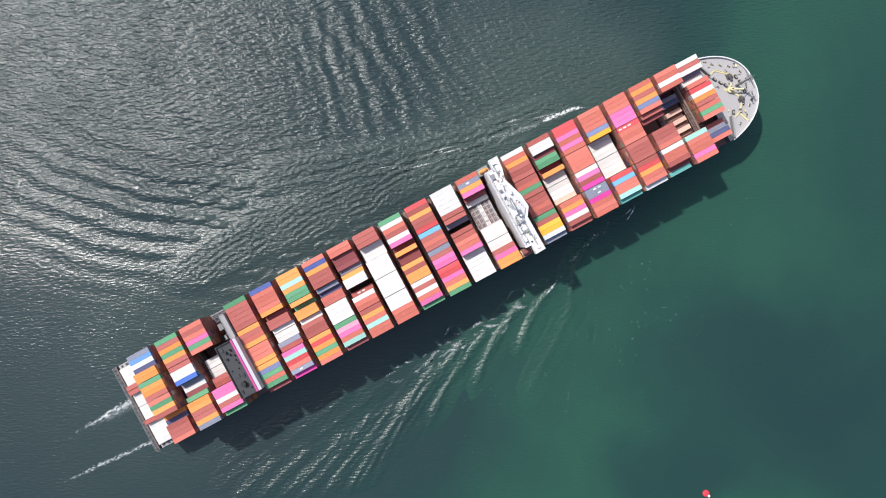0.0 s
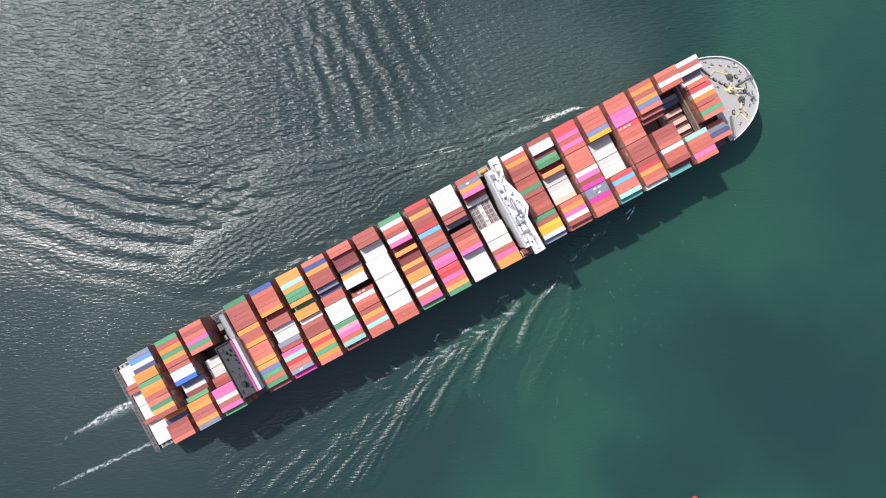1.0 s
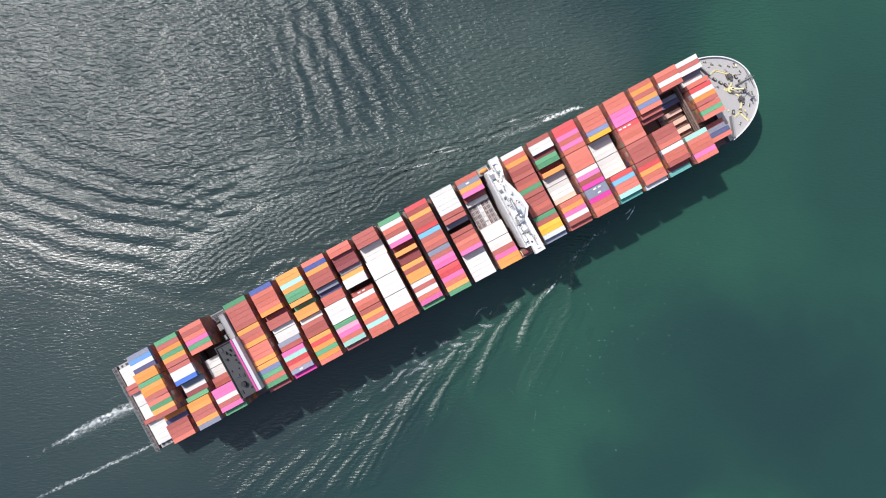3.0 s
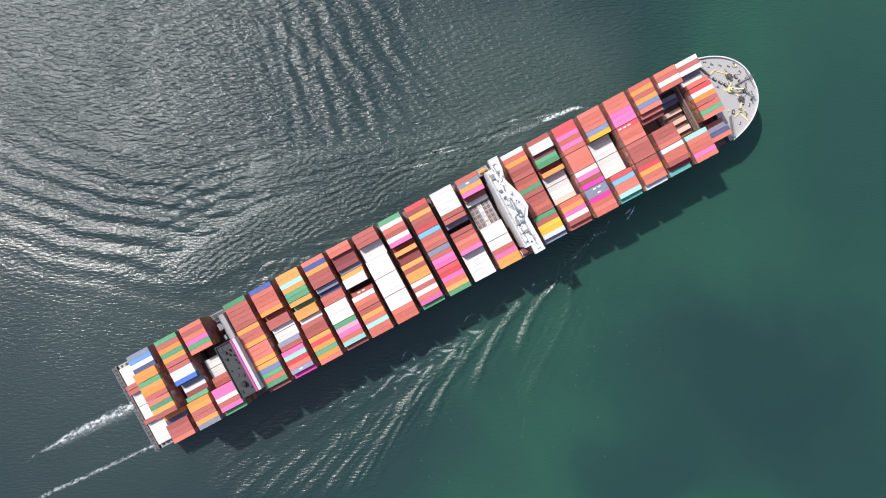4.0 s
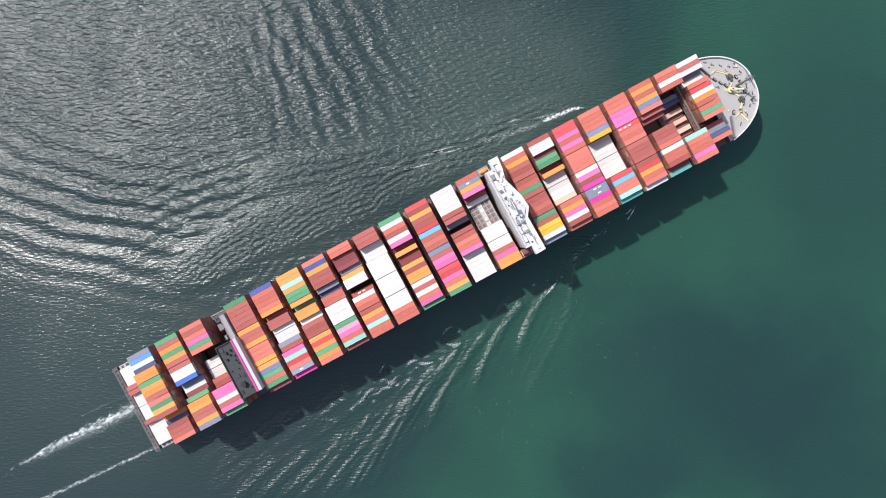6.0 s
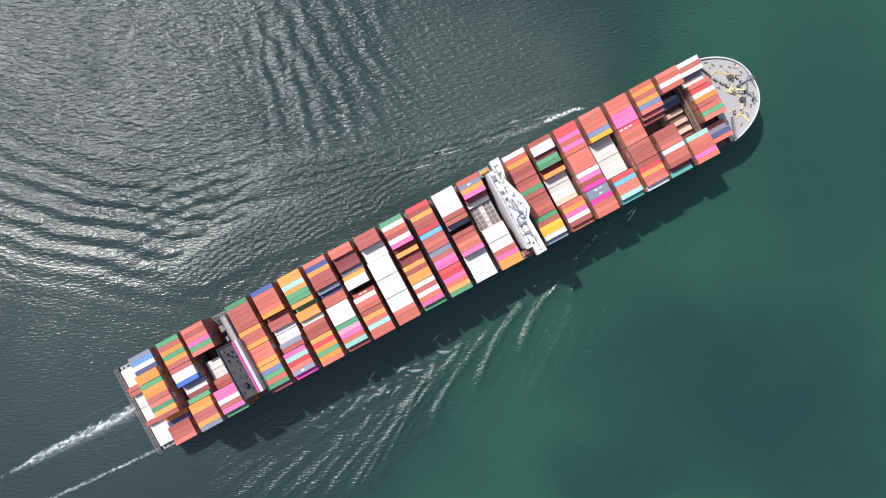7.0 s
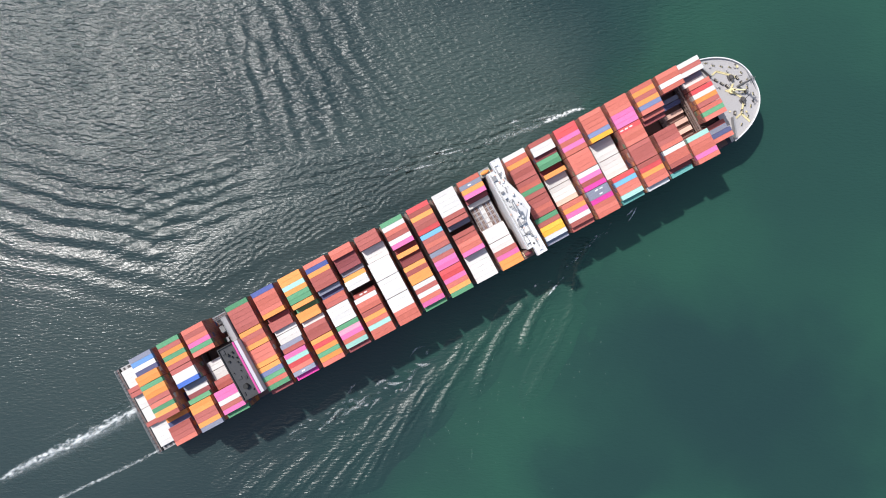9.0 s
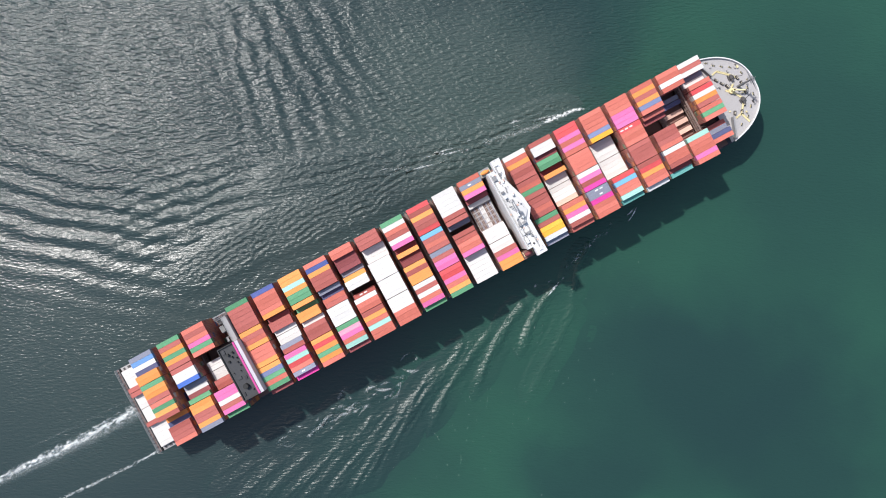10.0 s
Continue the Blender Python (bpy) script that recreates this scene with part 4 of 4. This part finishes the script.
def chop(X, Y, seed, mean, spread, low, high, n=40):
    """Short crossing waves of mixed length; unit slope roughly."""
    rng = np.random.RandomState(seed)
    Z = np.zeros_like(X)
    for i in range(n):
        lam = low * (high / low) ** rng.rand()
        a = radians(mean + rng.normal(0, spread))
        k = 2 * math.pi / lam
        Z += np.sin(k * (X * math.cos(a) + Y * math.sin(a)) + rng.rand() * 6.283) / k
    return Z / math.sqrt(n / 2)


def bezier(points, n):
    """n points along a smooth line through the given ones."""
    p = np.array(points, float)
    t = np.linspace(0, len(p) - 1, n)
    i = np.minimum(t.astype(int), len(p) - 2)
    f = (t - i)[:, None]
    p0, p1, p2, p3 = p[np.maximum(i - 1, 0)], p[i], p[i + 1], p[np.minimum(i + 2, len(p) - 1)]
    return 0.5 * (2 * p1 + (p2 - p0) * f + (2 * p0 - 5 * p1 + 4 * p2 - p3) * f ** 2 + (3 * p1 - p0 - 3 * p2 + p3) * f ** 3)


# starboard crests that fan out from the hull: line, width, height, foam
FAN = [(((97, -33), (86, -41), (75, -52), (66, -62)), 6.0, 0.6, 0.0), (((78, -36), (64, -45), (54, -57), (46, -68)), 6.0, 0.7, 0.0),
       (((71, -68), (59, -80), (40, -96)), 8.0, 0.22, 0.0), (((54, -62), (33, -78), (9, -94), (-7, -108)), 8.0, 0.4, 0.0),
       (((48, -49.5), (31, -57), (16, -68.5), (5, -80)), 8.0, 1.2, 0.50), (((29, -49.5), (14, -55.5), (-3, -65), (-18, -77), (-30, -90)), 8.0, 1.25, 0.50),
       (((4, -54), (-16, -62.5), (-35, -72), (-50, -83), (-64, -96)), 8.0, 1.15, 0.42), (((-14, -53), (-30, -62), (-52, -71), (-76, -85), (-96, -103)), 8.0, 1.0, 0.30),
       (((-32, -58), (-52, -66), (-72, -77), (-92, -90), (-108, -104)), 7.5, 0.85, 0.0),
       (((-50, -66), (-68, -75), (-90, -85), (-112, -98), (-124, -107)), 7.5, 0.75, 0.0), (((-64, -66), (-85, -76), (-105, -84), (-128, -95), (-146, -107)), 7.0, 0.75, 0.0),
       (((-78, -65), (-98, -74), (-120, -82), (-146, -92), (-166, -104)), 7.0, 0.7, 0.0), (((-97, -68), (-119, -76), (-146, -83), (-170, -94)), 7.0, 0.6, 0.0),
       (((-118, -66), (-140, -72), (-164, -80), (-186, -90)), 6.5, 0.5, 0.0), (((-138, -62), (-162, -69), (-188, -78)), 6.5, 0.42, 0.0),
       (((-60, -52), (-84, -58), (-112, -62), (-140, -64)), 5.0, 0.26, 0.0), (((-80, -48), (-104, -53), (-132, -56), (-160, -58)), 5.0, 0.25, 0.0),
       (((-112, -45), (-140, -49), (-165, -52), (-192, -58)), 5.5, 0.24, 0.0), (((-124, -38), (-150, -41), (-175, -44), (-198, -48)), 5.0, 0.15, 0.0), (((-150, -56), (-172, -61), (-196, -67)), 6.0, 0.26, 0.0)]


def starboard_shape(X, Y, U, V):
    Z, glow, body = np.zeros_like(X), np.zeros_like(X), np.zeros_like(X)
    wob = 0.8 * np.sin(X / 6.1 + Y / 4.3) + 0.6 * np.sin(X / 3.3 - Y / 7.7 + 2)
    lines = [(pts, w, h) for pts, w, h, foam in FAN]
    # smaller crests between the large ones
    lines += [([(x + 6.5, y - 0.5) for x, y in pts], 5.0, h * 0.5) for pts, w, h, foam in FAN[7:15]]
    for pts, width, height in lines:
        line = bezier(pts, 40)
        best = np.full(X.shape, 1e9)
        where = np.zeros_like(X)
        for j, (a, b) in enumerate(zip(line, line[1:])):
            d = b - a
            f = np.clip(((X - a[0]) * d[0] + (Y - a[1]) * d[1]) / (d @ d), 0, 1)
            r = (X - a[0] - f * d[0]) ** 2 + (Y - a[1] - f * d[1]) ** 2
            near = r < best
            best = np.where(near, r, best)
            where = np.where(near, (j + f) / 39, where)
        dist = np.sqrt(best) + 0.5 * wob
        end = np.clip(where / 0.12, 0, 1) * np.clip((1 - where) / 0.42, 0, 1)
        end = end * end * (3 - 2 * end)
        crown = np.exp(-(dist / (0.29 * width)) ** 2)
        Z += 0.56 * height * crown * (0.2 + 0.8 * end)
        glow = np.maximum(glow, crown * end * height)
        body = np.maximum(body, np.exp(-(dist / 9.0) ** 2) * (0.15 + 0.85 * end) * min(1.0, height * 2.5))
    Z += chop(U, V, 21, 118, 34, 1.5, 3.6) * (0.055 + 0.09 * glow)
    return Z, 0.5 + 0.6 * glow, body * np.clip((-27.0 - Y) / 8, 0, 1)


def port_shape(X, Y, U, V):
    """Short crests swept back from the bow along the port side, smooth water between them and the hull."""
    Z, body = np.zeros_like(X), np.zeros_like(X)
    for cu, cv, su, sv, lean, ang, lam, amp, bend in ((-59, 24, 62, 13, 24, 116, 3.5, 0.19, 0.0005), (-8, 50, 62, 11, 13, 105, 4.4, 0.28, 0.0005),
                                                      (-112, 2, 46, 12, 28, 122, 3.4, 0.17, 0.001), (46, 71, 30, 8, 20, 114, 3.6, 0.24, 0.001),
                                                      (-60, 44, 45, 10, 8, 96, 6.4, 0.34, 0.001), (-20, 38, 40, 9, 22, 128, 3.0, 0.12, 0.001)):
        c, s = math.cos(radians(lean)), math.sin(radians(lean))
        p, q = (U - cu) * c + (V - cv) * s, (V - cv) * c - (U - cu) * s
        env = np.exp(-(p / su) ** 4 - (q / sv) ** 2)
        a = radians(ang)
        along, across = (U - cu) * math.cos(a) + (V - cv) * math.sin(a), (V - cv) * math.cos(a) - (U - cu) * math.sin(a)
        wob = 0.7 * np.sin(across / 9.0 + lam) + 0.5 * np.sin(across / 4.1 + 1) + 0.4 * np.sin(along / 5.0 + across / 13.0)
        Z += amp * env * np.sin(2 * math.pi / lam * (along + wob + bend * across ** 2)) * (0.7 + 0.3 * np.sin(across / 7.0 + along / 3.0))
        body = np.maximum(body, env)
    Z += chop(U, V, 33, 110, 32, 1.8, 4.5) * (0.03 + 0.13 * body)
    return Z, 0.2 + 0.7 * body, np.clip(body * 1.2, 0, 1)


def build_wake():
    wake_sheet("wake_crests", "curved crests of the ship's wake fanning out over green water", -190, 95, -150, 20, 0.56, 0.15, starboard_shape)
    wake_sheet("bow_wave", "short choppy crests of the bow wave along the hull", -170, 100, -45, 100, 0.55, 0.6, port_shape)
    for pts, width, height, foam in FAN:
        if foam > 0:
            n = len(pts)
            f = strip("wake_foam", pts, [width * 0.3] + [width * 0.45] * (n - 2) + [width * 0.3], SPECKLE, 0.3, height, 2.0, foam)
            tagged(f, "broken white foam along a wake crest", "foam", "foam of the wake", "stuff")
            sail(f, pose(0, 0, 0.06))
    rng = random.Random(11)
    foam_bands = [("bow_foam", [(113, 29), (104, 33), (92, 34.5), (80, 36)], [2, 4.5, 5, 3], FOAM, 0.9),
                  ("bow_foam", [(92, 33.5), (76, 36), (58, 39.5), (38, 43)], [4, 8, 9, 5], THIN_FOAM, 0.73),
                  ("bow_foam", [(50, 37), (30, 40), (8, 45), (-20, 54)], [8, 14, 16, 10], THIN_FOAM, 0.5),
                  ("bow_foam", [(109, -30.5), (104, -33), (98, -34)], [1, 2.4, 1], THIN_FOAM, 1.0),
                  ("bow_foam", [(96, -33.5), (84, -36), (74, -38), (58, -43), (50, -48)], [1, 4, 6, 5, 2], THIN_FOAM, 0.65),
                  ("bow_foam", [(51, -47.5), (46, -50), (38, -53)], [1.5, 3, 1.5], FOAM, 0.9)]
    # small churned patches in the ship's shade
    for x0, y0 in ((90, -34), (86, -36.5), (74, -38), (70, -41), (64, -42), (57, -43), (52, -47), (80, -36), (44, -46), (36, -45)):
        l, w = rng.uniform(1.5, 3.5), rng.uniform(2.0, 4.0)
        foam_bands.append(("bow_foam", [(x0 + l, y0 + 0.3 * l), (x0, y0 + rng.uniform(-1, 1)), (x0 - l, y0 - 0.5 * l)], [1.0, w, 1.0], THIN_FOAM, rng.uniform(0.75, 1.0)))
    foam_bands.append(("bow_foam", [(110, -29.5), (107, -33), (101, -36.5), (98, -37)], [0.6, 1.3, 1.4, 0.6], FOAM, 0.9))
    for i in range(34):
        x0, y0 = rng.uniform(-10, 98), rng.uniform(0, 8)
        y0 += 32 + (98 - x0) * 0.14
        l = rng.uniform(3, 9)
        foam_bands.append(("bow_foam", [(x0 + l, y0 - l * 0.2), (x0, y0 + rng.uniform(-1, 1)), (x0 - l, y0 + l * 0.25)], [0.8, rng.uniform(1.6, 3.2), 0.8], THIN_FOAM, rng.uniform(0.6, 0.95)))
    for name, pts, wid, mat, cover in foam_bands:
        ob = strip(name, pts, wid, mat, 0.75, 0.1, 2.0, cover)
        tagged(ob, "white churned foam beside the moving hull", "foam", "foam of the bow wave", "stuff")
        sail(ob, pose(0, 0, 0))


build_wake()


def build_drifting_foam():
    """Foam that stays behind on the water."""
    wash = [("stern_wash", [(-132, 2.6), (-165, 2.6), (-200, 2.8), (-240, 4.4), (-280, 3.0)], [13, 13, 12, 9, 4], WASH_FOAM, 0.74),
            ("stern_wash", [(-132, 1.0), (-165, 1.0), (-200, 1.0), (-240, 3.0), (-276, 2.5)], [21, 21, 19, 15, 8], THIN_FOAM, 0.74),
            ("stern_wash", [(-125, -24.2), (-160, -24.5), (-196, -23.6), (-232, -21.4), (-300, -17.0)], [4, 4, 4, 4.4, 5.5], TRAIL_FOAM, 0.76),
            ("stern_wash", [(-136, 10), (-170, 9.5), (-204, 11), (-240, 13)], [2, 3, 3, 2], THIN_FOAM, 0.6),
            ("stern_wash", [(-130, -12), (-190, -12), (-250, -10), (-290, -8)], [14, 16, 16, 12], THIN_FOAM, 0.34)]
    rng = random.Random(5)
    for x, y, n in ((-14, -48, 4), (-36, -56, 8), (-52, -58, 9), (-66, -56.5, 6), (-80, -53, 6), (-100, 42, 1), (-96, -54, 4), (-24, -57, 4), (-58, -50, 4)):
        for i in range(n):
            cx, cy, a = x + rng.uniform(-7, 7), y + rng.uniform(-4, 4), rng.uniform(-0.5, 0.4)
            l = rng.uniform(3, 8) if n > 1 else 3.0
            dx, dy = math.cos(a) * l, math.sin(a) * l
            bx, by = -dy * rng.uniform(-0.5, 0.5), dx * rng.uniform(-0.5, 0.5)
            wash.append(("foam_patch", [(cx - dx, cy - dy), (cx + bx, cy + by), (cx + dx, cy + dy)], [1.5, rng.uniform(3.0, 5.5), 1.5], THIN_FOAM, rng.uniform(0.65, 0.95)))
    for name, pts, wid, mat, cover in wash:
        ob = strip(name, pts, wid, mat, 0.5 if name == "stern_wash" else 1.0, 0.12, 2.0, cover)
        tagged(ob, "white broken foam left on the grey-green water", "foam", "foam on the water", "stuff")


build_drifting_foam()


def build_flecks():
    """Single flecks of foam strewn over the calmer green water."""
    rng = random.Random(17)
    bm = bmesh.new()
    for i in range(150):
        x, y = rng.gauss(10, 45), -58 - abs(rng.gauss(0, 30))
        r, a = rng.uniform(0.06, 0.15), rng.uniform(0, 6.28)
        ring = [(x + r * rng.uniform(0.5, 1.4) * math.cos(a + k * 1.047), y + r * rng.uniform(0.4, 1.0) * math.sin(a + k * 1.047)) for k in range(6)]
        add_prism(bm, ring, 0.1, 0.75)
    ob = new("foam_flecks", mesh_of("foam_flecks", bm, FLECK))
    tagged(ob, "small white foam flecks strewn over green water", "foam", kind="stuff")


build_flecks()


# ---- buoy ----
def build_buoy(x, y):
    buoy = new("channel_buoy")
    tagged(buoy, "red channel buoy with pale top mark, afloat", "buoy")
    bm = bmesh.new()
    add_tube(bm, (0, 0, -0.8), (0, 0, 0.9), 1.9, 28)
    add_tube(bm, (0, 0, 0.9), (0, 0, 1.3), 1.9, 28, 1.3)
    part("float", bm, BUOY_RED, buoy, "red steel float")
    for k in range(4):
        a = k * math.pi / 2
        bm = bmesh.new()
        add_tube(bm, (1.2 * math.cos(a), 1.2 * math.sin(a), 1.2), (0.35 * math.cos(a), 0.35 * math.sin(a), 4.6), 0.09, 8)
        part("tower_leg", bm, BUOY_RED, buoy)
    bm = bmesh.new()
    add_tube(bm, (0, 0, 4.5), (0, 0, 4.7), 0.75, 18)
    part("platform", bm, WHITE_PAINT, buoy, "pale platform")
    bm = bmesh.new()
    add_tube(bm, (0, 0, 4.7), (0, 0, 5.3), 0.25, 12)
    part("lantern", bm, WHITE_PAINT, buoy)
    buoy.matrix_world = pose(x, y, 0.0, 0, 0, 20)


build_buoy(30.5, -196.6)


# ---- motion ----
def motions():
    for ob, m in MOVED:
        walk(ob, [(t, Matrix.Translation(SPEED * (t - MID)) @ m) for t in (0.0, 10.0)])
    walk(water, [(t, Matrix.Translation(DRIFT * (t - MID)) @ pose(0, 0, 0, 0, 0, -TURN)) for t in (0.0, 10.0)])


motions()
